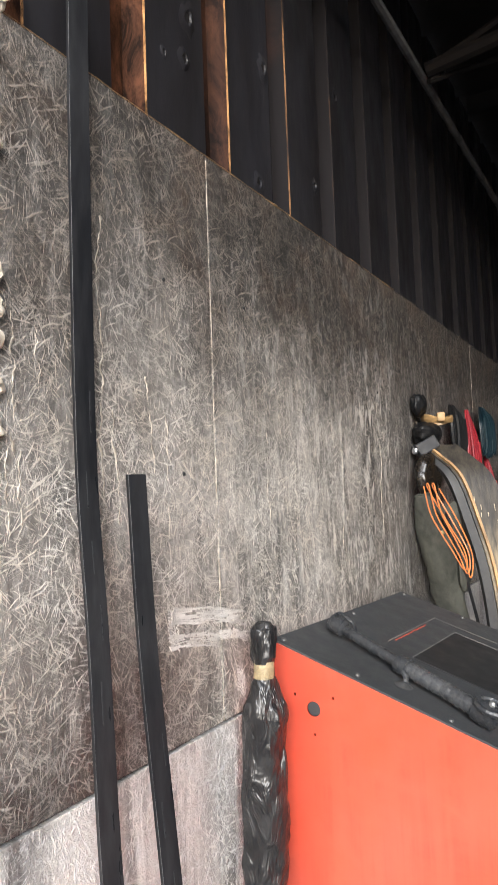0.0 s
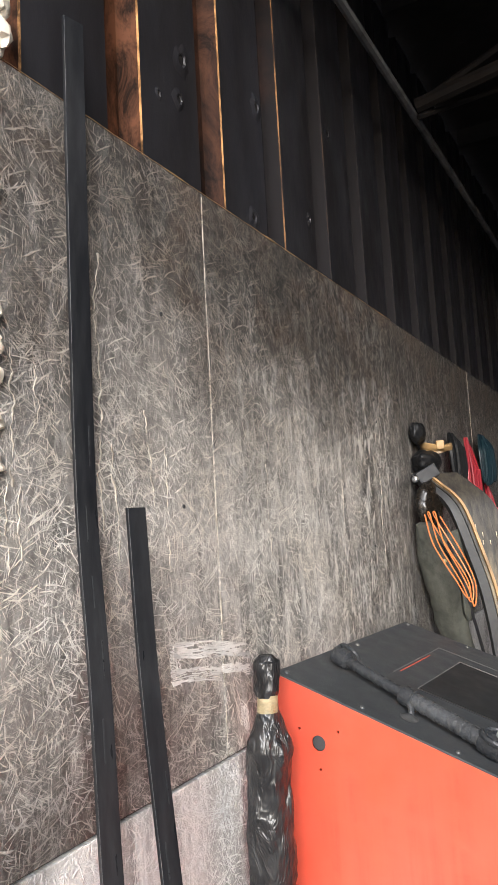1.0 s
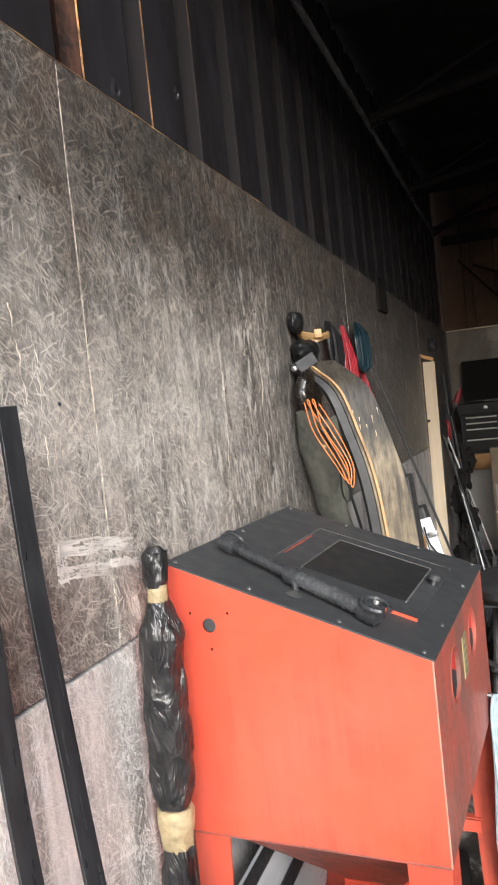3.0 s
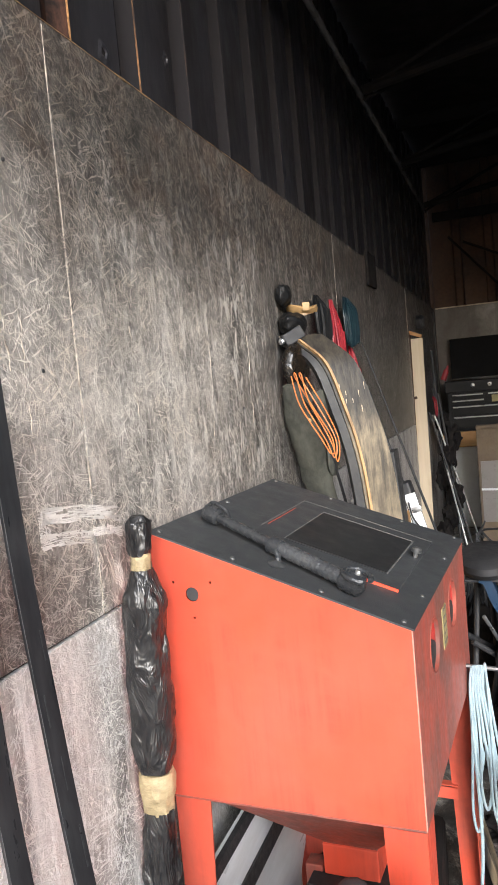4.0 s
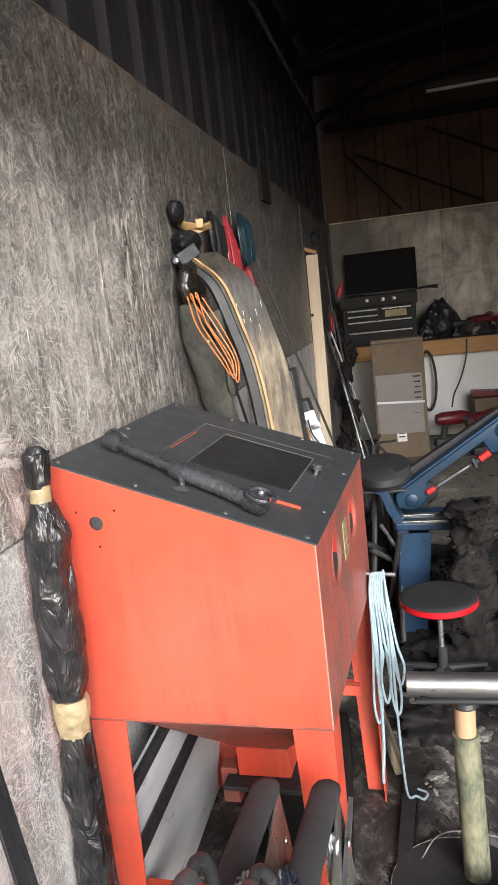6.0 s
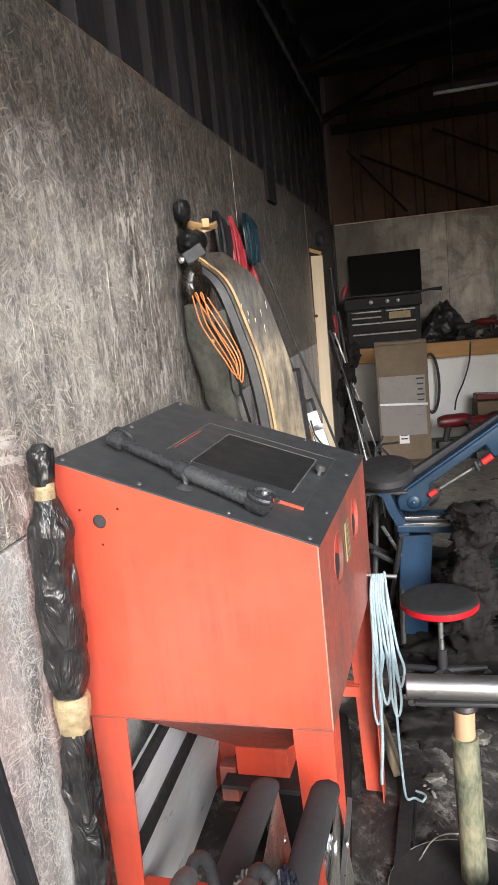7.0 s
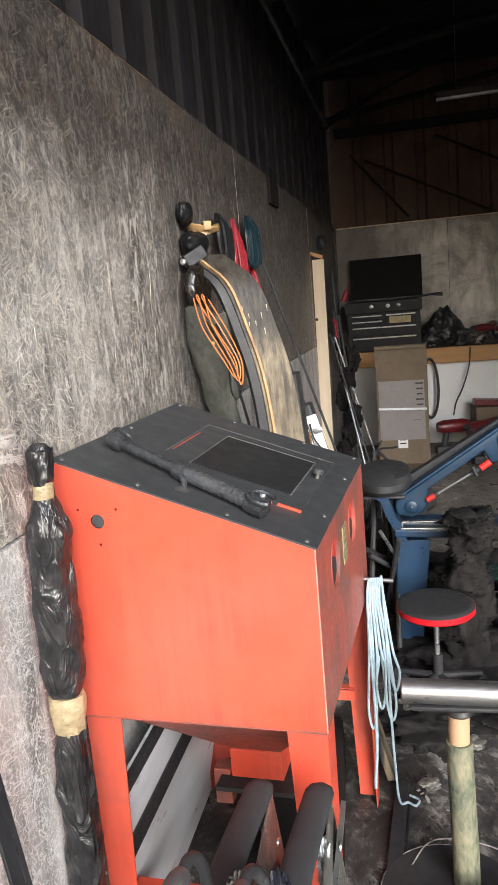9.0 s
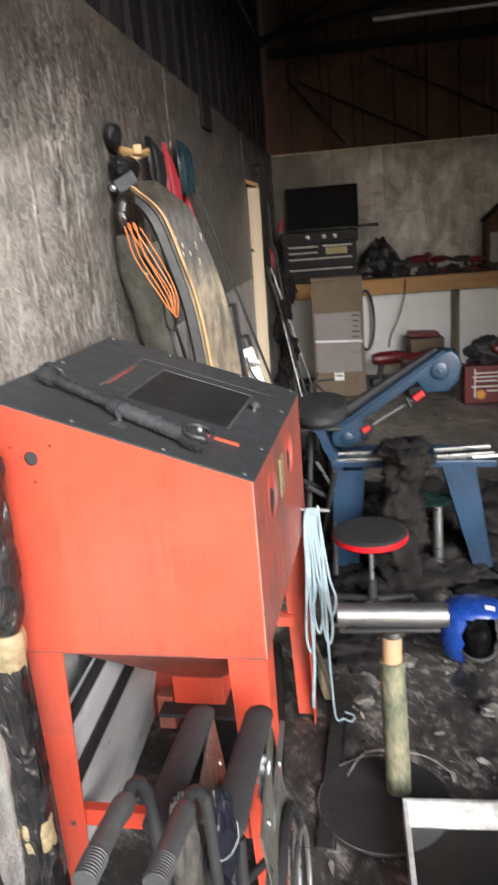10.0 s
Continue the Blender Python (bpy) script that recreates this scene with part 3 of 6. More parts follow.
back = thing("back_lining", "smoke-grey strand board on the end wall", "wall lining", (0, 0, 0), kind="structure")
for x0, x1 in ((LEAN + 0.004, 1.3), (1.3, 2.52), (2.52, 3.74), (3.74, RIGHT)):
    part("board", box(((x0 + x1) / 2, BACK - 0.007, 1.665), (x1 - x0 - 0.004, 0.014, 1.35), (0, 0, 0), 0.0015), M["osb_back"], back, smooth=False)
part("top_strip", box(((RIGHT + LEAN) / 2, BACK - 0.012, 2.347), (RIGHT - LEAN - 0.02, 0.022, 0.012), (0, 0, 0), 0.002), M["pale_timber"], back, "smoked pale strip along the top", False)
bm = box(((RIGHT + LEAN) / 2, 8.06, 0.43), (RIGHT - 0.26, 0.014, 0.86), (0, 0, 0), 0.0015)
part("white_board", bm, M["white_paint"], back, "white painted board below the bench", False)

# beam and bracing high on the left wall
bm = tube([(0.1, 0.9, 3.33), (0.1, 8.3, 3.36)], 0.017, 8)
single("eaves_pipe", bm, M["pipe_grey"], "smoked steel pipe under the eaves", "pipe")
for k, y in enumerate((2.9, 4.6, 6.3, 8.0)):
    bm = tube([(0.12, y, 3.36), (RIGHT - 0.1, y, 3.95)], 0.03, 8)
    tube([(0.12, y, 3.36), (1.4, y + 0.02, 3.86)], 0.016, 6, bm)
    tube([(0.13, y - 0.02, 3.3), (0.8, y + 0.9, 3.85)], 0.012, 6, bm)
    single("rafter", bm, M["soot"], "soot-black steel roof brace between rafters", "rafter", group="roof braces")


# ---- the blast cabinet ----
def blast_cabinet():
    root = thing("blast_cabinet", "orange-red sandblasting cabinet with dark grey sloping lid, on four legs", "blast cabinet", (0.623, 1.498, 0.0), -3.43)
    D, W, ZB, ZF, ZT = 0.58, 0.80, 0.742, 1.163, 1.363
    side = [(-D, ZB), (0, ZB), (0, ZF), (-D, ZT)]
    screws = [((-0.53, 1.25), 0.003), ((-0.437, 1.251), 0.003), ((-0.484, 1.169), 0.003)]
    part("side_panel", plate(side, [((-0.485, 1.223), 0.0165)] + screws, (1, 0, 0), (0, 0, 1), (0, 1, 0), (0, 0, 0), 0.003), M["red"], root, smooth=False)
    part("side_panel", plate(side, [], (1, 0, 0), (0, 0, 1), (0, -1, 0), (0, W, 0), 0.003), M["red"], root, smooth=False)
    part("back_panel", box((-D + 0.0015, W / 2, (ZB + ZT) / 2), (0.003, W - 0.008, ZT - ZB - 0.004)), M["red"], root, smooth=False)
    # plain grey disc closing the round hole from inside
    part("hole_disc", lathe([(0.018, 0.0), (0.015, 0.003), (0.004, 0.004)], (-0.485, 0.007, 1.223), (0, -1, 0), 20), M["lid"], root, "grey disc behind the hole")
    ports = [((0.235, 1.048), 0.066), ((0.535, 1.052), 0.066)]
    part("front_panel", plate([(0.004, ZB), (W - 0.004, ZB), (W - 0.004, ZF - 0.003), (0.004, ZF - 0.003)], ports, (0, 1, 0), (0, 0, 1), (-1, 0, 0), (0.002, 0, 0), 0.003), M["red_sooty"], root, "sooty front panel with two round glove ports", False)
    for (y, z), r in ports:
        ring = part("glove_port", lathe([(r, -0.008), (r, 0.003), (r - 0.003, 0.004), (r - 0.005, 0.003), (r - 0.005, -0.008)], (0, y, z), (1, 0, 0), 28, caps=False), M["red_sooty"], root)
        part("sleeve", lump((-0.008, y, z - 0.030), (0.005, r - 0.006, 0.040), 0.16, 1.5, y * 9, 4), M["rubber"], ring, "black rubber sleeve")
        # flush red disc fills the port, seen above the black lower half
        part("port_disc", lathe([(r - 0.0055, -0.0065), (r - 0.03, -0.007), (0.01, -0.0075)], (0, y, z), (1, 0, 0), 24), M["red_plain"], ring, "red disc inside the port")
    plaque = part("label_plate", box((0.004, 0.375, 1.045), (0.003, 0.06, 0.10), (0, 0, 0), 0.001), M["label"], root, "yellowed label plate", False)
    for k in range(5):
        part("printed_line", box((0.006, 0.375, 1.09 - k * 0.02), (0.001, 0.046 - 0.008 * (k % 2), 0.004)), M["worn_line"], plaque, smooth=False)
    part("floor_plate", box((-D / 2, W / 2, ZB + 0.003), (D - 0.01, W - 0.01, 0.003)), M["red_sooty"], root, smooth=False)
    # bright worn edges of the folded sheet
    for pts in ([(-D, -0.0005, ZT), (0, -0.0005, ZF)], [(0.001, 0, ZB), (0.001, 0, ZF)]):
        part("edge", tube(pts, 0.0015, 6), M["worn_edge"], root, "pale worn edge")
    part("bottom_fold", tube([(-D, -0.001, ZB), (0, -0.001, ZB)], 0.0022, 6), M["red_sooty"], root, "sooty bottom fold")
    # lid, in its own slope
    s = math.hypot(D, ZT - ZF)
    ang = math.degrees(math.atan2(ZT - ZF, D))

    def on_lid(a, y, h=0.0):
        """a metres up the slope from the front edge, h above it."""
        c, q = math.cos(radians(ang)), math.sin(radians(ang))
        return Vector((-a * c + h * q, y, ZF + a * q + h * c))

    def lid_box(a0, a1, y0, y1, h0, h1, bevel=0.0):
        m = on_lid((a0 + a1) / 2, (y0 + y1) / 2, (h0 + h1) / 2)
        return box(m, (a1 - a0, y1 - y0, h1 - h0), (0, ang, 0), bevel)

    lid = part("lid", lid_box(-0.006, s + 0.004, -0.003, W + 0.003, 0.0, 0.004, 0.001), M["lid"], root, "dark grey sloping lid", False)
    door = part("window_frame", lid_box(0.064, 0.452, 0.172, 0.642, 0.005, 0.010, 0.0015), M["lid"], root, "grey hinged window frame", False)
    part("window", lid_box(0.11, 0.37, 0.25, 0.575, 0.011, 0.0125), M["glass_dark"], door, "dark sooty viewing window", False)
    for a0, a1, y0, y1 in ((0.37, 0.3725, 0.25, 0.577), (0.11, 0.372, 0.575, 0.5775), (0.107, 0.11, 0.25, 0.577)):
        part("gasket", lid_box(a0, a1, y0, y1, 0.0102, 0.0135), M["worn_line"], door, "thin bare metal edge", False)
    for a0, a1, y0, y1 in ((0.452, 0.4545, 0.30, 0.645), (0.064, 0.455, 0.642, 0.6445)):
        part("bare_edge", lid_box(a0, a1, y0, y1, 0.0042, 0.0102), M["worn_line"], door, "bare rubbed edge", False)
    for a0, a1, y0, y1 in ((0.064, 0.17, 0.1685, 0.172), (0.4425, 0.445, 0.32, 0.54)):
        part("red_edge", lid_box(a0, a1, y0, y1, 0.0042, 0.0108), M["red"], door, "bare red edge", False)
    part("knob", lathe([(0.006, 0.0), (0.006, 0.012), (0.013, 0.014), (0.014, 0.022), (0.009, 0.027)], on_lid(0.079, 0.45, 0.01), on_lid(0, 0, 1) - on_lid(0, 0, 0), 16), M["screw"], door, "small metal knob")
    for a, y in ((s - 0.015, 0.02), (0.41, 0.02), (0.2, 0.018), (0.02, 0.018), (s - 0.015, 0.40), (s - 0.015, W - 0.02), (0.41, W - 0.018), (0.18, W - 0.018), (0.02, W - 0.018), (0.014, 0.20), (0.014, 0.54)):
        part("bolt", lathe([(0.006, 0.0), (0.0055, 0.003), (0.003, 0.0045)], on_lid(a, y, 0.004), (0.33, 0, 0.94), 10), M["screw"], lid, "small bolt head")
    # lamp tube with its two end fittings
    a, m, b = on_lid(0.545, 0.182, 0.03), on_lid(0.35, 0.118, 0.03), on_lid(0.15, 0.062, 0.03)
    pipe = part("lamp_tube", tube([a, a.lerp(m, 0.5), m, m.lerp(b, 0.02), m.lerp(b, 0.1), m.lerp(b, 0.9), b], [0.0125, 0.0125, 0.0125, 0.019, 0.0175, 0.0165, 0.0165], 16), M["pipe"], root, "black coated pipe across the lid")
    d = (b - a).normalized()
    for p, r in ((a, 0.021), (b, 0.024)):
        part("end_fitting", lathe([(0.010, -r * 1.3), (r, -r * 0.9), (r * 1.08, 0.0), (r, r * 0.9), (0.008, r * 1.3)], p, d, 18), M["pipe"], pipe, "black rounded fitting")
    part("collar", lathe([(0.015, -0.016), (0.021, -0.014), (0.021, 0.014), (0.015, 0.016)], m, d, 18), M["pipe"], pipe)
    part("clamp", tube([m + Vector((0, -0.012, 0)), on_lid(0.33, 0.092, 0.018), on_lid(0.325, 0.085, 0.006)], 0.007, 8), M["pipe"], pipe)
    part("wing_nut", lathe([(0.018, 0), (0.021, 0.002), (0.012, 0.005), (0.006, 0.009)], on_lid(0.325, 0.075, 0.004), (0.33, 0, 0.94), 14), M["screw"], pipe, "bare metal nut")
    hook = [on_lid(0.565, 0.18, 0.045), on_lid(0.56, 0.215, 0.05), on_lid(0.53, 0.23, 0.035), on_lid(0.505, 0.205, 0.02)]
    part("wire_hook", tube(curve(hook, 6), 0.005, 8), M["pipe"], pipe)
    ring = [on_lid(0.142 + 0.030 * math.cos(k), 0.058 + 0.027 * math.sin(k), 0.050 + 0.004 * math.sin(k)) for k in np.linspace(-2.2, 3.2, 22)]
    part("end_ring", tube(ring, 0.0068, 8), M["pipe"], pipe, "open black shackle")
    part("end_bolt", lathe([(0.011, 0.0), (0.011, 0.006), (0.007, 0.008), (0.006, 0.014), (0.002, 0.015)], on_lid(0.142, 0.06, 0.047), on_lid(0, 0, 1) - on_lid(0, 0, 0), 8), M["chrome"], pipe, "bright bolt head")
    for k in range(9):
        q = m.lerp(b, 0.14 + 0.085 * k)
        part("tape_wrap", lathe([(0.0172, -0.012), (0.0178 + 0.0004 * (k % 3), -0.007), (0.0176, 0.004), (0.0181, 0.009), (0.0172, 0.012)], q, d + Vector((0.06 * math.sin(k * 2.3), 0.05 * math.cos(k * 1.7), 0.05 * math.sin(k))), 18, caps=False), M["tape_black"], pipe, "shiny black tape wrap")
    # legs of folded angle steel
    for x, y, sx, sy in ((0, 0, -1, 1), (-D, 0, 1, 1), (0, W, -1, -1), (-D, W, 1, -1)):
        bm = box((x + sx * 0.045, y + sy * 0.002, ZB / 2 - 0.002), (0.09, 0.004, ZB - 0.004))
        box((x + sx * 0.002, y + sy * 0.045, ZB / 2 - 0.002), (0.004, 0.082, ZB - 0.004), bm=bm)
        foot = [v for v in bm.verts if v.co.z < 0.1]
        for v in foot:
            v.co.x = x + (v.co.x - x) * 0.72
            v.co.y = y + (v.co.y - y) * 0.72
        leg = part("leg", bm, M["red_leg"], root, "orange-red angle steel leg", False)
        for z in (0.24,):
            part("bolt", lathe([(0.007, 0), (0.0065, 0.004), (0.003, 0.005)], (x + sx * 0.04, y - sy * 0.0005, z), (0, -sy, 0), 8), M["screw"], leg)
    for c, size in (((-D / 2, 0.02, 0.243), (D - 0.12, 0.003, 0.05)), 
                    ((-D / 2, W - 0.012, 0.372), (D - 0.12, 0.004, 0.036))):
        bm = box(c, size)
        if size[0] > 0.1:
            box((c[0], c[1] + 0.012, c[2] + 0.024), (size[0], 0.028, 0.003), bm=bm)
        else:
            box((c[0] - 0.012, c[1], c[2] + 0.017), (0.028, size[1], 0.003), bm=bm)
        part("stretcher", bm, M["red"], root, smooth=False)
    # hopper and its outlet
    bm = bmesh.new()
    rims = []
    for x0, x1, y0, y1, z in ((-D + 0.02, -0.02, 0.03, W - 0.03, ZB - 0.002), (-0.345, -0.20, 0.33, 0.47, 0.46), (-0.345, -0.20, 0.33, 0.47, 0.37)):
        rims.append([bm.verts.new(p) for p in ((x0, y0, z), (x1, y0, z), (x1, y1, z), (x0, y1, z))])
    for a, b in zip(rims, rims[1:]):
        for k in range(4):
            bm.faces.new((a[k], a[(k + 1) % 4], b[(k + 1) % 4], b[k]))
    # hopper takes the darker red of the front panel
    hopper = part("hopper", bm, M["red_sooty"], root, "dark red funnel below the cabinet", False)
    part("outlet", box((-0.2725, 0.40, 0.415), (0.15, 0.15, 0.085), (0, 0, 0), 0.003), M["red"], hopper, "orange-red outlet box", False)
    part("flange", box((-0.2725, 0.39, 0.362), (0.22, 0.22, 0.014), (0, 0, 0), 0.002), M["rubber"], hopper, "black flange", False)
    part("bracket", box((-0.38, 0.36, 0.33), (0.05, 0.05, 0.11), (0, 0, 0), 0.004), M["red_sooty"], hopper, smooth=False)
    # hook for the rope
    part("hook", tube([(0.0, 0.715, 0.81), (0.09, 0.715, 0.806)], 0.007, 8), M["screw"], root, "grey steel hook")
    return root


M["worn_line"] = worn("rubbed grey edge", (0.17, 0.165, 0.16), (0.055, 0.055, 0.055), 0.5, 0.0, 70, 14, 0.7, 0.1)
M["worn_edge"] = worn("rubbed paint edge", (0.72, 0.34, 0.28), (0.7, 0.12, 0.07), 0.4, 0.0, 90, 10, 0.5, 0.05)
blast_cabinet()


# ---- along the left wall ----
M["ply"] = worn("weathered grey wood", (0.21, 0.165, 0.105), (0.022, 0.021, 0.02), 0.38, 0.0, 30, 7, 1.2, 0.3, (2.2, 2.2, 0.16))


def scorched_ply():
    """Weathered grain, burnt dark above the bend with a ragged border."""
    n = Nodes("scorched curved board")
    grain = n.noise(26, 6, 0.65, n.place((2.2, 2.2, 0.16)), 0.3)
    c = n.mix(n.ramp(grain, 0.36, 0.66), (0.25, 0.20, 0.13), (0.05, 0.042, 0.032))
    c = n.mix(n.ramp(n.noise(7, 5, 0.7), 0.45, 0.7, 0.0, 0.6), c, (0.035, 0.032, 0.028))
    burnt = n.ramp(n.math("ADD", n.axis(2), n.math("MULTIPLY", n.noise(14, 6, 0.75, n.place((1, 1, 0.4))), 0.3)), 1.60, 1.72, 0.0, 0.94)
    c = n.mix(burnt, c, n.mix(n.ramp(grain, 0.4, 0.62), (0.04, 0.034, 0.026), (0.012, 0.011, 0.010)))
    return n.done(c, 0.45, 0.0, n.bump(grain, 0.35, 0.004), 0.4)


M["ply_scorched"] = scorched_ply()
M["ply_edge"] = worn("bare orange wood edge", (0.5, 0.3, 0.13), (0.1, 0.06, 0.03), 0.55, 0.0, 40, 10, 0.9, 0.2, (1, 1, 0.2))
M["canvas"] = worn("green grey canvas", (0.085, 0.086, 0.070), (0.025, 0.026, 0.022), 0.6, 0.0, 40, 9, 0.8, 0.8, (1, 1, 0.6))
M["gear_black"] = worn("sooty black rubber", (0.007, 0.007, 0.0075), (0.016, 0.0155, 0.015), 0.5, 0.0, 60, 12, 0.5, 0.3, (1, 1, 1), 0.25)
M["pouch"] = worn("glossy dark brown hide", (0.010, 0.0075, 0.0055), (0.018, 0.014, 0.010), 0.26, 0.0, 40, 6, 0.5, 0.1)
M["leather"] = worn("tan leather", (0.42, 0.26, 0.11), (0.2, 0.12, 0.05), 0.5, 0.0, 60, 9, 0.5, 0.2)
M["cord_orange"] = worn("orange cord", (0.58, 0.18, 0.05), (0.4, 0.12, 0.03), 0.5, 0.0, 80, 9, 0.4, 0.1)
M["cord_red"] = worn("red hose", (0.26, 0.014, 0.022), (0.15, 0.012, 0.015), 0.45, 0.0, 80, 9, 0.5, 0.1)
M["cord_teal"] = worn("teal hose", (0.005, 0.019, 0.026), (0.01, 0.02, 0.024), 0.4, 0.0, 80, 9, 0.5, 0.1)
M["rope"] = worn("pale blue rope", (0.40, 0.53, 0.58), (0.2, 0.25, 0.27), 0.8, 0.0, 300, 20, 0.5, 0.6)
M["smear"] = worn("white paint smear", (0.80, 0.77, 0.73), (0.24, 0.22, 0.20), 0.7, 0.0, 40, 22, 0.8, 0.3, (1, 0.25, 1))
M["cardboard"] = worn("brown cardboard", (0.15, 0.112, 0.075), (0.085, 0.062, 0.042), 0.8, 0.0, 60, 3, 0.5, 0.1)
M["print_grey"] = worn("faded grey print", (0.21, 0.195, 0.19), (0.17, 0.15, 0.14), 0.35, 0.0, 40, 10, 0.5, 0.1)
M["paper"] = worn("white paper", (0.7, 0.7, 0.69), (0.5, 0.49, 0.47), 0.6, 0.0, 60, 10, 0.3, 0.05)
M["blue"] = worn("blue machine enamel", (0.017, 0.052, 0.11), (0.01, 0.016, 0.028), 0.36, 0.0, 40, 5, 0.6, 0.1)
M["blue_bright"] = worn("bright blue shell", (0.012, 0.05, 0.27), (0.008, 0.018, 0.07), 0.25, 0.0, 40, 6, 0.4, 0.1)
M["steel"] = worn("bright steel tube", (0.48, 0.48, 0.47), (0.25, 0.24, 0.23), 0.33, 0.9, 90, 6, 0.5, 0.1, (0.3, 1, 1))
M["green_bark"] = worn("mossy stripped pole", (0.27, 0.25, 0.16), (0.035, 0.065, 0.045), 0.75, 0.0, 60, 16, 0.95, 0.7, (1, 1, 0.45))
M["plug_wood"] = worn("raw round wood", (0.52, 0.34, 0.2), (0.36, 0.22, 0.12), 0.6, 0.0, 40, 8, 0.4, 0.15, (1, 1, 0.2))
M["ash_grey"] = worn("grey fluffy ash", (0.016, 0.015, 0.0145), (0.038, 0.035, 0.033), 1.0, 0.0, 160, 9, 0.8, 1.0, (1, 1, 1), 0.05)
M["tray_paint"] = worn("chipped dirty white paint", (0.70, 0.71, 0.69), (0.16, 0.15, 0.14), 0.55, 0.0, 30, 7, 0.75, 0.3)
M["ash"] = worn("black ash", (0.012, 0.011, 0.0105), (0.04, 0.036, 0.034), 0.95, 0.0, 140, 12, 0.7, 1.0, (1, 1, 1), 0.2)
M["green_dark"] = worn("dark green enamel", (0.008, 0.035, 0.028), (0.012, 0.015, 0.014), 0.25, 0.0, 60, 9, 0.5, 0.1)
M["tv"] = worn("black screen", (0.003, 0.003, 0.0035), (0.005, 0.005, 0.005), 0.5, 0.0, 30, 3, 0.4, 0.0, spec=0.06)
M["chest"] = worn("black enamel chest", (0.008, 0.008, 0.009), (0.022, 0.021, 0.02), 0.45, 0.0, 40, 5, 0.5, 0.1, (0.3, 1, 1), 0.2)
M["dark_plastic"] = worn("charcoal plastic", (0.026, 0.026, 0.027), (0.06, 0.058, 0.055), 0.5, 0.0, 70, 8, 0.5, 0.2)
M["pad"] = worn("dusty grey armrest", (0.042, 0.043, 0.045), (0.07, 0.07, 0.071), 0.8, 0.0, 200, 6, 0.4, 0.3, spec=0.15)
M["grip"] = worn("worn grey rubber", (0.085, 0.085, 0.085), (0.035, 0.034, 0.033), 0.5, 0.0, 120, 14, 0.6, 0.3)
M["cloth_grey"] = worn("dusty grey cloth", (0.085, 0.078, 0.068), (0.03, 0.028, 0.026), 0.8, 0.0, 90, 12, 0.7, 0.6)
M["navy_film"] = worn("shiny navy vinyl", (0.008, 0.009, 0.016), (0.02, 0.021, 0.028), 0.16, 0.0, 40, 9, 0.5, 0.5)
M["film"] = worn("milky plastic sheet", (0.74, 0.77, 0.80), (0.34, 0.335, 0.33), 0.35, 0.0, 12, 5, 0.5, 0.4, (1, 0.3, 1))
M["crinkle"] = worn("crinkled foil", (0.26, 0.25, 0.22), (0.08, 0.075, 0.065), 0.35, 0.4, 22, 9, 0.7, 1.0)
M["sooty_tube"] = worn("smoked glass tube", (0.2, 0.2, 0.2), (0.08, 0.075, 0.07), 0.35, 0.0, 40, 3, 0.7, 0.05)
M["debris"] = worn("pale rubble", (0.45, 0.42, 0.38), (0.1, 0.09, 0.085), 0.8, 0.0, 40, 15, 0.7, 0.5)
M["stool_red"] = worn("red vinyl", (0.62, 0.012, 0.02), (0.3, 0.01, 0.015), 0.35, 0.0, 60, 8, 0.4, 0.1)
M["red_dark"] = worn("dark red case", (0.14, 0.008, 0.012), (0.06, 0.008, 0.01), 0.4, 0.0, 40, 5, 0.5, 0.1)
M["star"] = worn("yellow orange print", (0.75, 0.36, 0.05), (0.6, 0.22, 0.03), 0.5, 0.0, 40, 8, 0.3, 0.05)

# two strips of flat steel leaning on the boards
def flat_bar(pts, across, label):
    """Flat steel strip, edge highlight painted on, scuffs of soot-free metal and sheen."""
    line = curve(pts, 5)
    w = Vector(across)
    ob = thing("flat_bar", label, "steel bar", pts[-1], group="leaning bars")
    back = -Vector(pts[-1])
    part("bar", ribbon([q + back for q in line], w, 0.006), M["black_bar"], ob, smooth=False)
    part("edge_highlight", tube([q + back - w * 0.5 + Vector((0.003, 0, 0)) for q in line], 0.0007, 5), M["edge_pale"], ob, "painted highlight along the edge")
    for k in range(5):
        h = 8 + 2 * k
        if h + 2 < len(line):
            a, b = line[h] + back, line[h + 1] + back
            o = w * random.uniform(-0.35, 0.35) + Vector((0.0034, -0.0006, 0))
            part("scuff", ribbon([a + o, (a + b) / 2 + o, b + o], w * random.uniform(0.03, 0.09), 0.0008), M["scuff"], ob, "grey scuff", False)


M["edge_pale"] = worn("pale steel edge highlight", (0.16, 0.16, 0.165), (0.03, 0.03, 0.032), 0.4, 0.5, 60, 14, 0.9, 0.1)
M["scuff"] = worn("grey scuff", (0.05, 0.052, 0.056), (0.016, 0.017, 0.02), 0.35, 0.3, 90, 30, 0.9, 0.1)
flat_bar([(0.02, 0.95, 2.585), (0.017, 0.95, 2.1), (0.019, 0.95, 1.74), (0.036, 0.95, 1.47), (0.05, 0.95, 1.15), (0.072, 0.95, 0.9), (0.11, 0.95, 0.45), (0.16, 0.95, -0.004)], (0.009, 0.0385, 0), "long black flat steel bar bowed against the wall")
flat_bar([(0.08, 1.0, 1.733), (0.094, 1.0, 1.464), (0.117, 1.0, 1.22), (0.155, 0.99, 0.94), (0.22, 0.98, 0.5), (0.30, 0.97, -0.004)], (0.010, 0.0345, 0), "short black flat steel bar leaning on the wall")

# a post wrapped in black film, with bands of tape
post = thing("wrapped_post", "post wrapped in black plastic film with tan tape bands", "wrapped post", (0.05, 1.42, 0.0))


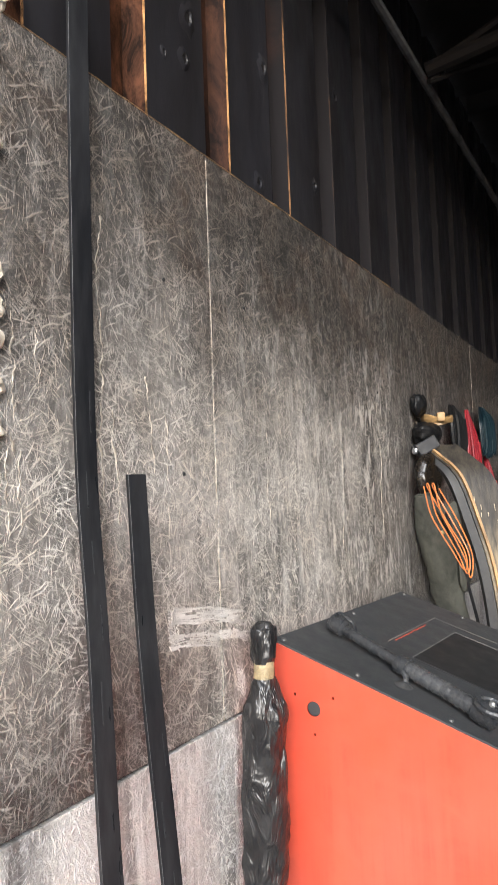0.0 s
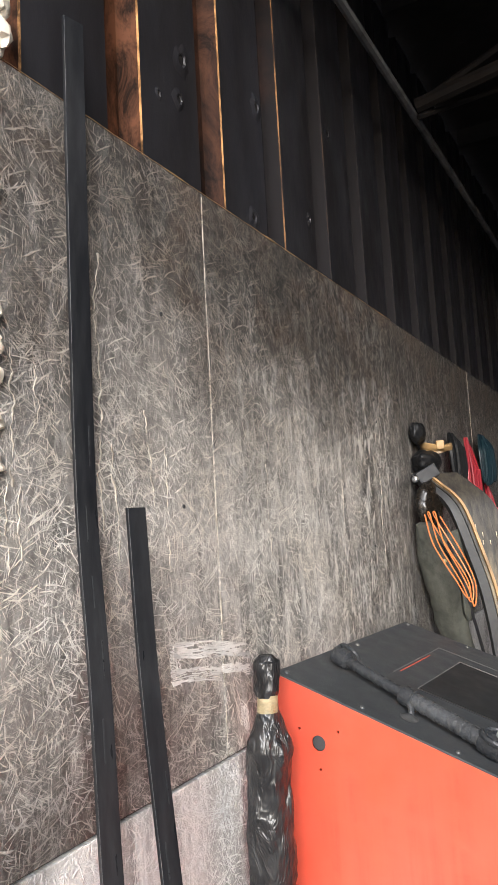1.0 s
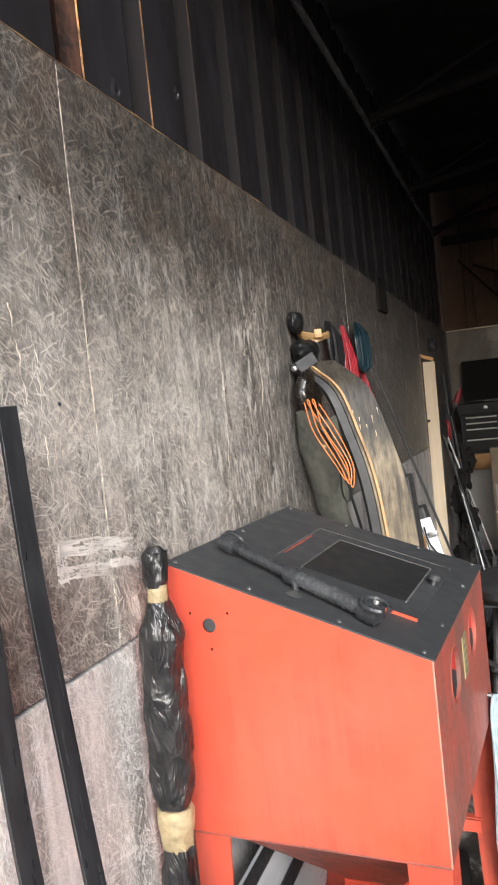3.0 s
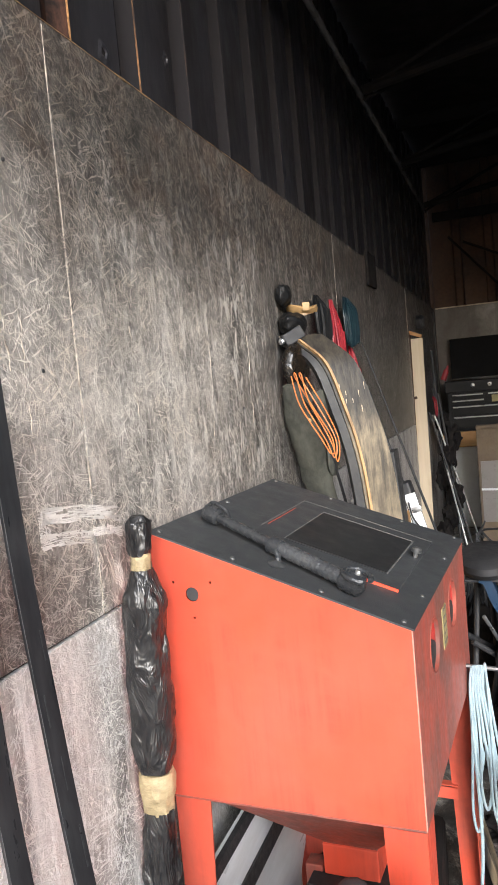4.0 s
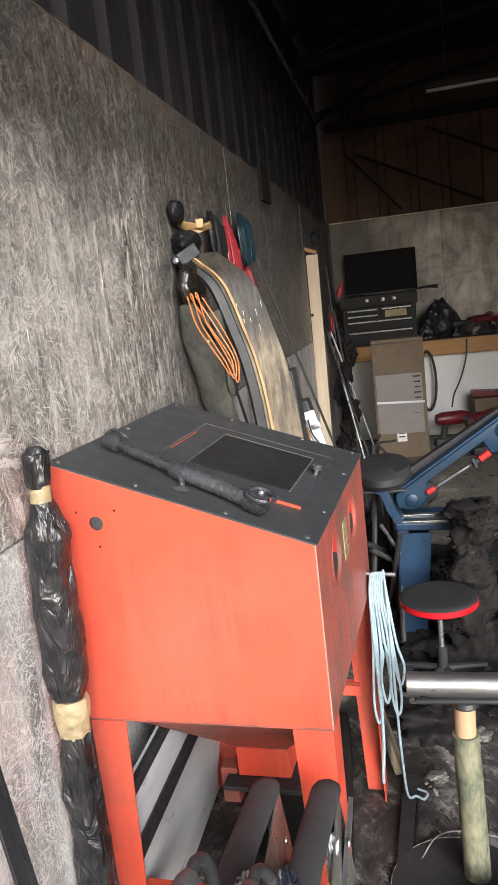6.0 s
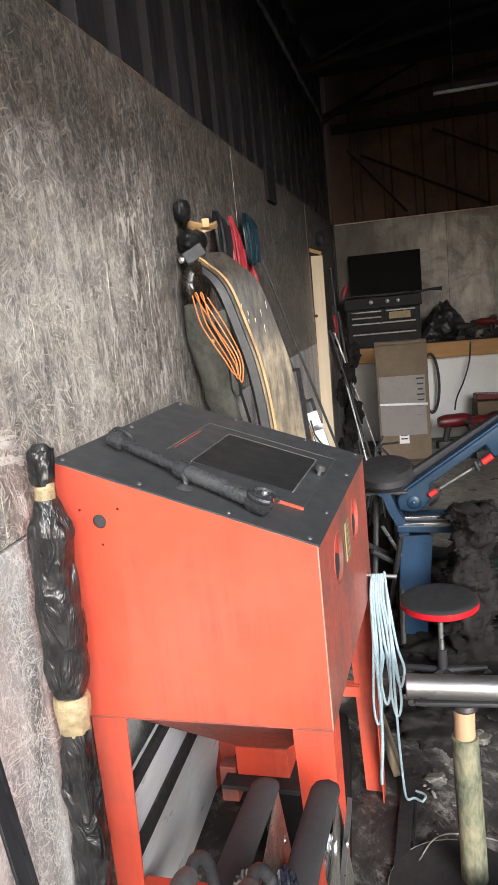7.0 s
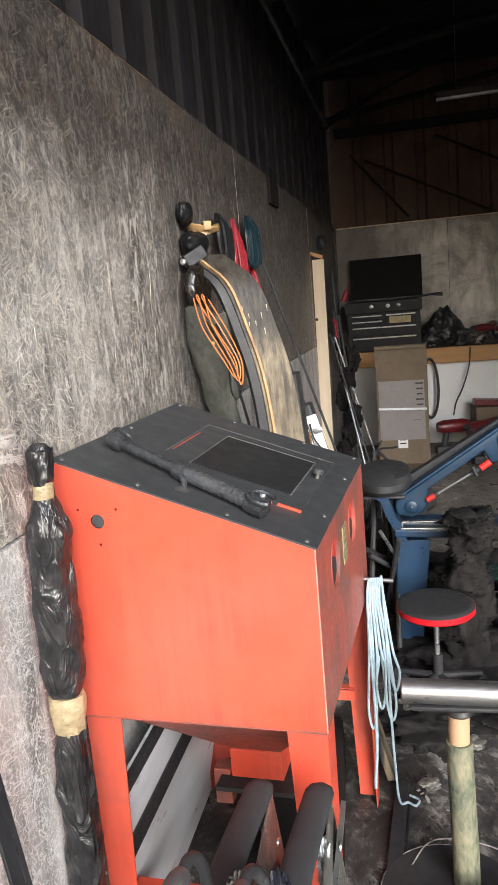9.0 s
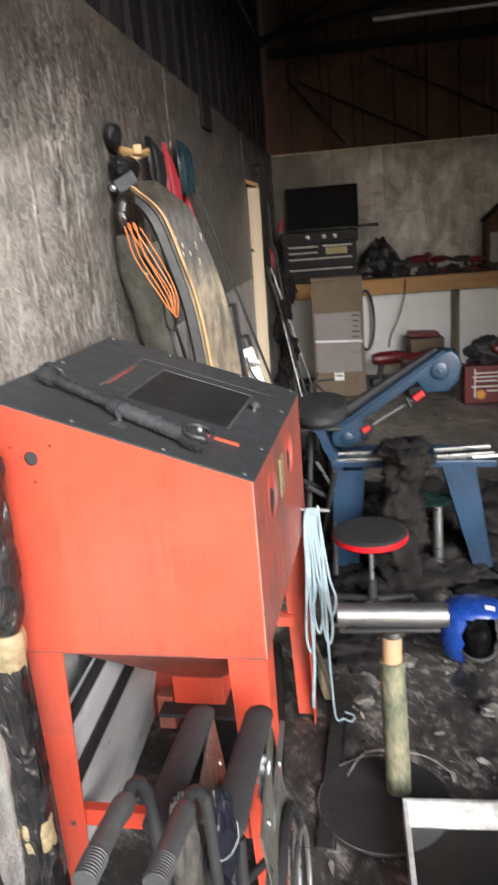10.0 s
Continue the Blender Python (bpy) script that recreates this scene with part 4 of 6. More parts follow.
def wrap(z0, z1, r, seed, steps, pinch=(0.8, 0.8), amp=0.36):
    pts, rs = [], []
    for k in range(steps + 1):
        t = k / steps
        z = z0 + (z1 - z0) * t
        pts.append((-0.012 + 0.042 * z / 1.4, 0.0, z))
        rs.append(r * (1 + 0.12 * noise.noise(Vector((z * 14, seed, 0)))) * (pinch[0] + (1 - pinch[0]) * min(1, t * 6)) * (pinch[1] + (1 - pinch[1]) * min(1, (1 - t) * 6)))
    bm = tube(pts, rs, 30)
    for v in bm.verts:
        q = v.co * 1.0
        d = noise.fractal(Vector((q.x * 26, q.y * 26, q.z * 7 + seed)), 0.7, 2.0, 4)
        e = abs(noise.noise(Vector((q.x * 45, q.y * 45, q.z * 11 - seed))))
        v.co += Vector((q.x - (-0.012 + 0.03 * q.z), q.y, 0)) * amp * (0.4 * d + 0.6 * e - 0.15)
        v.co.x = max(v.co.x, -0.046)
    return bm


part("film_wrap", wrap(0.0, 0.78, 0.041, 1, 150, amp=0.5), M["bag"], post)
part("film_wrap", wrap(0.87, 1.31, 0.047, 2, 110, (0.75, 0.5), 0.34), M["bag"], post)
part("film_wrap", wrap(1.34, 1.425, 0.026, 3, 30, (0.8, 0.45), 0.5), M["bag"], post)
for z0, z1, r in ((0.775, 0.865, 0.035), (0.29, 0.37, 0.041), (1.30, 1.345, 0.0215)):
    part("tape_band", wrap(z0, z1, r, 7 + z0, 20, (0.97, 0.97), 0.4), M["tan_tape"], post, "crumpled tan tape")

# paint smears and foam on the boards
for k, (a, b, tall, n) in enumerate((((1.193, 1.466), (1.49, 1.418), 0.028, 10), ((1.19, 1.418), (1.37, 1.392), 0.026, 9), ((1.19, 1.452), (1.225, 1.425), 0.055, 10), ((1.37, 1.40), (1.49, 1.378), 0.018, 6), ((1.44, 1.30), (1.475, 1.265), 0.05, 9))):
    bm = bmesh.new()
    for h in range(n):
        off = tall * (h / (n - 1) - 0.5)
        t = 0.06 * random.random()
        while t < 0.97:
            u = min(1.0, t + random.uniform(0.12, 0.5))
            pts = [(0.0009, a[0] + (b[0] - a[0]) * q, a[1] + (b[1] - a[1]) * q + off + 0.004 * noise.noise(Vector((q * 5, h * 0.3, k))) + 0.006 * math.sin(3.1 * q)) for q in np.linspace(t, u, 7)]
            ribbon(pts, (0, 0.0005, random.uniform(0.0015, 0.0036)), 0.0008, bm)
            t = u + random.uniform(0.0, 0.16)
    single("paint_smear", bm, M["smear"], "white paint brushed thinly across the sooty board", "paint smear", False, "paint smears", "stuff")
for k, (z, r) in enumerate(((2.53, 0.03), (2.475, 0.034), (2.41, 0.02), (2.37, 0.02), (2.22, 0.02), (2.03, 0.024), (1.98, 0.026), (1.93, 0.02), (1.86, 0.022), (1.8, 0.018))):
    single("foam_bead", lump((0.0, 0.773 + (0.022 if z > 2.45 else 0.0), z), (r * 0.75, 0.02, r * 0.9), 0.4, 1.5, k, 3), M["foam"], "cream blob of building foam at the door jamb", "foam", group="foam beads")
for k in range(26):
    y, z = 0.85 + random.random() * 3.6, 1.27 + random.random() * 1.1
    single("screw", lathe([(0.0045, 0), (0.004, 0.002), (0.002, 0.003)], (wall_x(y), y, z), (1, 0, 0), 8), M["rubber"], "dark screw head in the strand board", "screw", group="board screws")

# bent laminated board
bow = thing("curved_board", "long curved weathered wooden board with bare orange edge", "curved board", (0.3, 2.9, 0.0))
W = Vector((0.115, 0.075, 0))
path = curve([(-0.205, -0.05, 1.845), (-0.15, -0.05, 1.80), (-0.075, -0.05, 1.72), (-0.02, -0.05, 1.555), (0.02, -0.05, 1.40), (0.047, -0.05, 1.185), (0.08, -0.05, 0.7), (0.12, -0.05, 0.0)], 6)
part("board", ribbon(path, W, 0.03), M["ply_scorched"], bow)
part("bare_edge", ribbon([p - W * 0.44 + Vector((0.012, -0.006, 0.006)) for p in path[3:]], W * 0.075, 0.028), M["ply_edge"], bow, "bare orange wood edge", False)
part("side_strip", ribbon([p - W * 0.64 + Vector((0, 0.008, 0)) for p in path], W * 0.28, 0.026), M["dark_plastic"], bow, "dark grey edge strip", False)
part("end_cap", box(path[0] - W * 0.30 + Vector((0.0, -0.01, 0.006)), (0.085, 0.06, 0.05), (0, -28, 30), 0.006), M["rubber"], bow, "black end cap", False)
part("bolt", lathe([(0.012, 0), (0.012, 0.01), (0.007, 0.014)], path[0] - W * 0.52 + Vector((-0.004, -0.035, -0.012)), (-0.3, -0.9, 0), 12), M["chrome"], bow, "bright bolt")
for k in range(7):
    p = path[15 + k // 2] + W * random.uniform(-0.35, 0.45) + Vector((0.006, -0.012, 0))
    part("splinter", tube([p + Vector((0.0, 0.0, 0.012)), p + Vector((0.003, -0.003, random.uniform(-0.035, -0.012)))], [0.0018, 0.0006], 5), M["pale_timber"], bow)

# gear hanging on hooks
gear = thing("hanging_goggles", "black work goggles with tan leather strap on hook", "goggles", (0.0, 2.9, 1.8))
part("cup", lump((0.03, -0.05, 0.215), (0.028, 0.055, 0.045), 0.2, 1.2, 3, 4), M["gear_black"], gear)
part("cup", lump((0.05, -0.03, 0.10), (0.05, 0.09, 0.05), 0.2, 1.3, 4, 4), M["gear_black"], gear)
part("pouch", lump((0.065, -0.08, -0.065), (0.045, 0.10, 0.095), 0.14, 1.2, 5, 4), M["pouch"], gear, "glossy dark brown pouch")
ring = [(0.07 + 0.055 * math.cos(a), 0.06 + 0.085 * math.sin(a), 0.16 + 0.008 * math.sin(2 * a)) for a in np.linspace(0, 2 * math.pi, 20)[:-1]]
part("strap", tube(ring, 0.006, 6, squash=2.6, closed=True), M["leather"], gear, "tan leather strap")
part("buckle", box((0.1, 0.0, 0.165), (0.03, 0.05, 0.034), (0, 0, 20), 0.004), M["leather"], gear)


def hank(name, mat, label, y, z0, z1, n, r, spread, x=0.05):
    """A hank of cord over a nail, one long run."""
    run = []
    for k in range(n):
        dy = spread * (k / max(1, n - 1) - 0.5)
        w = 0.02 + 0.012 * random.random()
        low = z0 + random.random() * 0.06
        run += [(x + 0.006 * math.sin(k), y + dy * 0.3, z1), (x + 0.02, y + dy - w, (z1 + low) / 2 + 0.05), (x + 0.025, y + dy - w, low + 0.05), (x + 0.03, y + dy, low),
                (x + 0.035, y + dy + w, low + 0.05), (x + 0.03, y + dy + w, (z1 + low) / 2 + 0.05)]
    return single(name, tube(curve(run, 5), r, 6), mat, label, "cord")


hank("red_hose", M["cord_red"], "red air hose hung in loops on nail", 3.58, 1.62, 2.05, 6, 0.0052, 0.15)
hank("thin_hose", M["cord_red"], "dark red cord hanging below the hoses", 3.95, 1.45, 1.84, 4, 0.006, 0.12)
hank("teal_hose", M["cord_teal"], "dark teal hose coil hung on nail", 3.92, 1.83, 2.09, 11, 0.0056, 0.25)
hank("black_cable", M["gear_black"], "black cable coil hung on nail", 3.35, 1.8, 2.05, 6, 0.010, 0.14, 0.035)

sack = thing("canvas_case", "long green-grey canvas case hanging against the wall", "canvas case", (0.1, 2.95, 0.5))
pts = [(-0.04, -0.22, 1.17), (-0.03, -0.18, 1.08), (-0.02, -0.10, 0.9), (0.0, 0.02, 0.66), (0.02, 0.12, 0.4), (0.05, 0.2, 0.1), (0.07, 0.24, -0.5)]
bm = tube(curve(pts, 7), [0.034 + 0.028 * min(1, k / 10) for k in range(43)], 20, squash=0.45)
for v in bm.verts:
    v.co += v.normal * 0.0 + Vector((1, 0.3, 0)) * 0.013 * noise.fractal(v.co * 12, 0.7, 2.0, 4)
part("case", bm, M["canvas"], sack)
part("pocket", lump((0.055, -0.04, 0.88), (0.022, 0.06, 0.09), 0.12, 1.6, 12, 4), M["canvas"], sack, "bulging canvas pocket")
part("seam_welt", tube(curve([(0.04, -0.20, 1.10), (0.062, -0.11, 0.92), (0.085, 0.02, 0.66), (0.10, 0.12, 0.4)], 7), 0.006, 8), M["rubber"], sack, "dark seam welt")
part("flap", ribbon(curve([(0.035, -0.19, 1.13), (0.065, -0.14, 1.06), (0.075, -0.09, 0.98)], 5), (0.06, 0.09, 0.02), 0.006), M["canvas"], sack, "folded canvas flap")
part("press_stud", lathe([(0.007, 0), (0.007, 0.004), (0.004, 0.006)], (0.03, -0.235, 1.03), (0.5, -0.85, 0), 12), M["label"], sack, "brass stud")

run = []
for k in range(3):
    o = 0.02 * k
    run += [(0.075 + o, 2.70, 1.70), (0.095 + o, 2.70, 1.60), (0.135 + o * 1.1, 2.70, 1.52 - o * 0.3), (0.17 + o * 1.0, 2.70, 1.46 - o * 0.6), (0.20 + o * 0.6, 2.70, 1.405 - o * 0.8), (0.214 + o * 0.5, 2.706, 1.41), (0.205 + o * 0.6, 2.71, 1.47), (0.15 + o, 2.71, 1.57), (0.088 + o, 2.71, 1.69)]
bm = tube(curve(run, 6), 0.0027, 6)
single("orange_cord", bm, M["cord_orange"], "orange extension cord looped over the canvas case", "cord")

for a, b, r in (((0.05, 4.3, 1.87), (0.56, 4.7, 0.0), 0.008), ((0.07, 4.25, 1.62), (0.48, 4.5, 0.0), 0.013), ((0.16, 4.1, 1.3), (0.5, 4.4, 0.0), 0.007)):
    bm = tube([a, tuple((p + q) / 2 for p, q in zip(a, b)), b], [r * 0.6, r, r], 8)
    single("rod", bm, M["rubber"], "thin black rod leaning on the wall", "rod", group="leaning rods")
bm = box((0.36, 3.42, 0.66), (0.035, 0.14, 1.34), (0, -4, 0), 0.004)
single("dark_board", bm, M["dark_plastic"], "black board leaning behind the cabinet", "board", False)
for k, (x, y, h, t) in enumerate(((0.42, 3.55, 1.02, 5), (0.47, 3.62, 0.92, 7), (0.2, 3.3, 1.05, 2))):
    single("offcut", box((x - h * math.sin(radians(t)) / 2, y, h / 2), (0.03, 0.09, h), (0, -t, 0), 0.003), M["timber"] if k < 2 else M["dark_plastic"], ("orange pine offcut leaning on the wall", "orange pine offcut leaning on the wall", "dark offcut leaning on the wall")[k], "offcut", False, "offcuts")
rack = thing("tackle_case", "black and white tackle case leaning among rods", "case", (0.42, 4.0, 0.0))
part("shell", box((-0.02, 0.0, 0.55), (0.1, 0.12, 1.12), (0, -15, 0), 0.012), M["dark_plastic"], rack, smooth=False)
part("white_panel", box((-0.05, -0.064, 0.80), (0.06, 0.006, 0.5), (0, -15, 0), 0.002), M["white_paint"], rack, "white side strip", False)
part("white_panel", box((-0.16, -0.05, 0.94), (0.07, 0.05, 0.16), (0, -15, 0), 0.006), M["white_paint"], rack, "white end cap", False)
for k in range(3):
    part("buckle", box((0.02 - 0.05 * k, -0.07, 0.62 + 0.17 * k), (0.05, 0.02, 0.03), (0, -15, 0), 0.004), M["chrome"], rack, "bright buckle")
    part("cord", tube(curve([(0.05 - 0.05 * k, -0.075, 0.5 + 0.17 * k), (0.0 - 0.05 * k, -0.09, 0.58 + 0.17 * k), (-0.02 - 0.05 * k, -0.08, 0.66 + 0.17 * k)], 5), 0.005, 6), M["rubber"], rack)

plank = thing("door_board", "pale planed board framed in brown, leaning on the wall", "board", (0.08, 6.62, 0.0))
part("panel", box((0.012, 0.0, 0.98), (0.10, 0.03, 1.96), (0, 0.6, 0), 0.003), M["pale_timber"], plank, smooth=False)
part("frame", box((-0.05, 0.0, 1.0), (0.025, 0.05, 2.03), (0, 0.6, 0), 0.003), M["burnt_brown"], plank, "brown edge board", False)
part("frame", box((0.0, 0.0, 2.0), (0.14, 0.05, 0.03), (0, 22, 0), 0.003), M["timber"], plank, "brown head board", False)
part("knot", lathe([(0.014, 0), (0.014, 0.002), (0.006, 0.003)], (-0.02, -0.0155, 1.45), (0, -1, 0), 12), M["burnt_brown"], plank)
single("wall_horn", lump((0.09, 7.1, 2.13), (0.05, 0.08, 0.065), 0.2, 1.5, 2), M["rubber"], "black round lamp on the sooty wall", "lamp")
single("scorched_block", box((0.012, 5.05, 2.37), (0.02, 0.3, 0.22), (0, 0, 0), 0.004), M["soot"], "scorched brown board end over the lining", "board", False)

# long-handled tools in the far corner
for k, (a, b, r, m) in enumerate((((0.15, 7.2, 1.25), (0.5, 7.2, 0.0), 0.009, "steel"), ((0.19, 7.25, 1.45), (0.36, 7.1, 0.0), 0.012, "rubber"), ((0.15, 7.3, 1.86), (0.24, 7.15, 0.0), 0.013, "rubber"),
                                  ((0.13, 6.95, 1.3), (0.45, 6.9, 0.0), 0.010, "rubber"), ((0.12, 7.5, 1.5), (0.3, 7.4, 0.0), 0.014, "rubber"), ((0.2, 7.0, 1.0), (0.42, 6.7, 0.0), 0.008, "steel"), ((0.1, 8.35, 2.3), (0.11, 8.4, 1.02), 0.011, "frame_steel"))):
    single("pole", tube([a, b], r, 8), M[m], "thin bright metal pole leaning in corner" if m == "steel" else "thin dark pole leaning in corner", "pole", group="corner poles")
for k in range(7):
    x, y, z = 0.2 + 0.05 * (k % 3), 6.9 + 0.08 * k, 0.16 + 0.17 * k
    single("dark_sack", lump((x, y, z), (0.07, 0.08, 0.12), 0.5, 2.5, k, 3), M["soot"], "dark sooty bundle among leaning poles", "bundle", group="corner bundles")
hank("red_straps", M["cord_red"], "red straps hung in the far corner", 7.25, 1.22, 1.42, 5, 0.008, 0.1, 0.14)

# ---- the bench at the end wall ----
bench = thing("workbench", "long workbench with orange pine front beam", "workbench", (2.2, 8.3, 0.0))
part("worktop", box((0.0, -0.01, 1.0), (4.1, 0.54, 0.03), (0, 0, 0), 0.003), M["burnt_brown"], bench, "dark stained worktop", False)
part("front_beam", box((0.0, -0.3, 0.935), (4.14, 0.045, 0.16), (0, 0, 0), 0.004), M["timber"], bench, "orange pine front beam", False)
for x in (-0.24, 1.1, -2.0):
    part("post", box((x, -0.26, 0.427), (0.085, 0.04, 0.854), (0, 0, 0), 0.003), M["ply"], bench, smooth=False)

tv = thing("television", "flat black television on the tool chest", "television", (0.625, 8.46, 1.54))
part("screen", box((0, 0, 0.235), (0.765, 0.03, 0.435), (-3, 0, 0), 0.004), M["tv"], tv, smooth=False)
part("bezel", box((0, -0.005, 0.02), (0.765, 0.036, 0.022), (-3, 0, 0), 0.003), M["dark_plastic"], tv, smooth=False)
part("stand", box((0, 0, 0.004), (0.3, 0.1, 0.012), (0, 0, 0), 0.003), M["dark_plastic"], tv, smooth=False)

chest = thing("tool_chest", "black steel tool chest with worn drawers", "tool chest", (0.59, 8.27, 1.015))
part("case", box((0, 0, 0.2), (0.76, 0.36, 0.40), (0, 0, 0), 0.005), M["chest"], chest, smooth=False)
part("lid", box((0, -0.005, 0.462), (0.8, 0.38, 0.118), (0, 0, 0), 0.006), M["chest"], chest, smooth=False)
for x0, x1, z0, z1 in ((-0.34, -0.01, 0.335, 0.385), (-0.34, -0.01, 0.275, 0.325), (-0.34, 0.34, 0.165, 0.262), (-0.34, 0.34, 0.03, 0.152), (0.02, 0.34, 0.275, 0.385)):
    dr = part("drawer", box(((x0 + x1) / 2, -0.186, (z0 + z1) / 2), (x1 - x0, 0.014, z1 - z0), (0, 0, 0), 0.003), M["chest"], chest, smooth=False)
    part("handle", box(((x0 + x1) / 2, -0.199, z1 - 0.012), (x1 - x0 - 0.02, 0.016, 0.014), (0, 0, 0), 0.003), M["steel"], dr, "worn bright drawer pull", False)
part("label", box((0.17, -0.195, 0.32), (0.22, 0.004, 0.07)), M["label"], chest, "yellowed label", False)
for x in (-0.12, 0.05, 0.16):
    part("latch", lathe([(0.022, 0), (0.022, 0.012), (0.012, 0.018)], (x, -0.195, 0.47), (0, -1, 0), 14), M["chrome"], chest, "round latch")
single("bench_clamp", tube([(0.9, 8.1, 1.545), (1.08, 8.1, 1.565), (1.2, 8.1, 1.56)], [0.01, 0.012, 0.022], 8), M["rubber"], "black handled tool lying on the tool chest", "tool")
single("red_bottle", lathe([(0.03, 0), (0.03, 0.1), (0.012, 0.13), (0.012, 0.16)], (0.17, 8.2, 1.56), (0.4, 0, 1), 12), M["cord_red"], "dull red bottle beside the television", "bottle")

bm = lump((1.2, 8.28, 1.21), (0.25, 0.19, 0.22), 0.26, 1.5, 4, 5)
for v in bm.verts:
    k = max(0.0, (v.co.z - 1.02) / 0.42)
    v.co.x = 1.21 + (v.co.x - 1.21) * max(0.12, 1.2 - 0.95 * k)
    v.co.z = max(1.016, v.co.z + 0.03 * noise.noise(v.co * 13))
single("plastic_sack", bm, M["bag"], "peaked crumpled black plastic sack on the bench", "sack")


def power_tool(x, y, z, turn, s=1.0, body="red_plain", group="bench tools"):
    t = thing("power_tool", "dark red and black cordless power tool", "power tool", (x, y, z), turn, group)
    part("motor", tube([(-0.13 * s, 0, 0.17 * s), (-0.09 * s, 0, 0.17 * s), (0.03 * s, 0, 0.17 * s), (0.07 * s, 0, 0.17 * s)], [0.03 * s, 0.042 * s, 0.042 * s, 0.03 * s], 14), M[body], t)
    part("chuck", lathe([(0.026 * s, 0), (0.024 * s, 0.05 * s), (0.012 * s, 0.07 * s)], (0.07 * s, 0, 0.17 * s), (1, 0, 0), 12), M["rubber"], t, "black chuck")
    part("grip", tube(curve([(-0.07 * s, 0, 0.15 * s), (-0.08 * s, 0, 0.1 * s), (-0.095 * s, 0, 0.04 * s)], 4), 0.02 * s, 10), M["rubber"], t, "black rubber grip")
    part("battery", box((-0.085 * s, 0, 0.025 * s), (0.12 * s, 0.07 * s, 0.05 * s), (0, 0, 0), 0.006 * s), M["rubber"], t, "black battery")
    return t


for k, (x, y, turn, s) in enumerate(((1.42, 8.12, 20, 1.0), (1.6, 8.15, 160, 1.2), (1.82, 8.1, 35, 1.1), (2.02, 8.15, 190, 1.0), (1.72, 8.35, 80, 1.3), (2.2, 8.12, 10, 0.9))):
    power_tool(x, y, 1.016, turn, s * 0.8, "red_dark" if k % 3 else "rubber")
for k in range(14):
    x = 1.05 + 1.45 * random.random()
    single("bench_clutter", lump((x, 8.1 + 0.2 * random.random(), 1.045), (0.05 + 0.05 * random.random(), 0.06, 0.03 + 0.03 * random.random()), 0.6, 2.0, k + 20, 3), M[("dark_plastic", "rubber", "bag", "debris", "red_dark")[k % 5]], ("dark sooty oddment on the bench", "black sooty oddment on the bench", "scrap of black film on the bench", "pale scrap lying on the bench", "dark red oddment on the bench")[k % 5], "clutter", group="bench clutter")
house = thing("gabled_box", "dark wooden gabled box on the bench", "box", (2.45, 8.35, 1.015))
part("body", plate([(-0.15, 0), (0.15, 0), (0.15, 0.48), (0.0, 0.62), (-0.15, 0.48)], [], (1, 0, 0), (0, 0, 1), (0, 1, 0), (0, -0.12, 0), 0.24), M["burnt_brown"], house, smooth=False)
part("front", box((0.0, -0.125, 0.22), (0.22, 0.008, 0.3), (0, 0, 0), 0.002), M["print_grey"], house, "grey front panel", False)
for sx in (-1, 1):
    part("roof_board", box((sx * 0.085, 0, 0.565), (0.23, 0.28, 0.016), (0, sx * 43, 0), 0.002), M["soot"], house, smooth=False)
single("cable", tube(curve([(1.45, 7.97, 1.0), (1.43, 7.965, 0.8), (1.36, 7.9, 0.6), (1.28, 7.75, 0.47), (1.25, 7.7, 0.35)], 8), 0.008, 6), M["rubber"], "black cable hanging from the bench", "cable")
single("hose_loop", tube([(1.04 + 0.08 * math.sin(a), 7.955 + 0.012 * math.sin(3 * a), 0.6 - 0.31 * math.cos(a)) for a in np.linspace(0, 2 * math.pi, 32)[:-1]], 0.014, 8, closed=True), M["rubber"], "black hose loop behind the cardboard box", "hose")

carton = thing("cardboard_box", "tall brown cardboard box with taped grey label", "cardboard box", (0.755, 7.13, 0.0))
part("carton", box((0, 0, 0.568), (0.475, 0.12, 1.136), (-1.5, 0, 0), 0.004), M["cardboard"], carton, smooth=False)
part("flap", box((0.0, -0.066, 1.12), (0.475, 0.012, 0.03), (-8, 0, 0), 0.003), M["cardboard"], carton, smooth=False)
sticker = part("printed_panel", box((-0.005, -0.0685, 0.53), (0.42, 0.004, 0.56), (-1.5, 0, 0)), M["print_grey"], carton, "faded grey printed panel under tape", False)
for k in range(6):
    part("printed_line", box((0.16, -0.0725 + 0.0004 * k, 0.78 - 0.05 * k), (0.07 - 0.01 * (k % 3), 0.001, 0.014)), M["rubber"], sticker, smooth=False)
for x, w, z, h in ((-0.08, 0.1, 0.36, 0.09), (0.03, 0.08, 0.37, 0.11), (0.13, 0.07, 0.37, 0.13)):
    for dx in (-0.5, 0.5):
        part("drawn_line", box((x + dx * w, -0.0725, z), (0.006, 0.001, h)), M["rubber"], sticker, smooth=False)
    part("drawn_line", box((x, -0.0725, z + h / 2), (w, 0.001, 0.006)), M["rubber"], sticker, smooth=False)
part("tape", box((0.0, -0.0725, 0.545), (0.44, 0.001, 0.02), (0, 2, 0)), M["film"], carton, "shiny clear tape", False)
slip = part("address_label", box((-0.01, -0.0715, 0.24), (0.09, 0.002, 0.14), (-1.5, 0, 0)), M["paper"], carton, "white paper label", False)
for z in (0.28, 0.25, 0.215):
    part("printed_line", box((-0.01, -0.0735, z), (0.06, 0.001, 0.012)), M["rubber"], slip, smooth=False)
part("torn_flap", box((0.05, -0.1, 0.012), (0.4, 0.13, 0.006), (8, 0, 3), 0.001), M["cardboard"], carton, smooth=False)

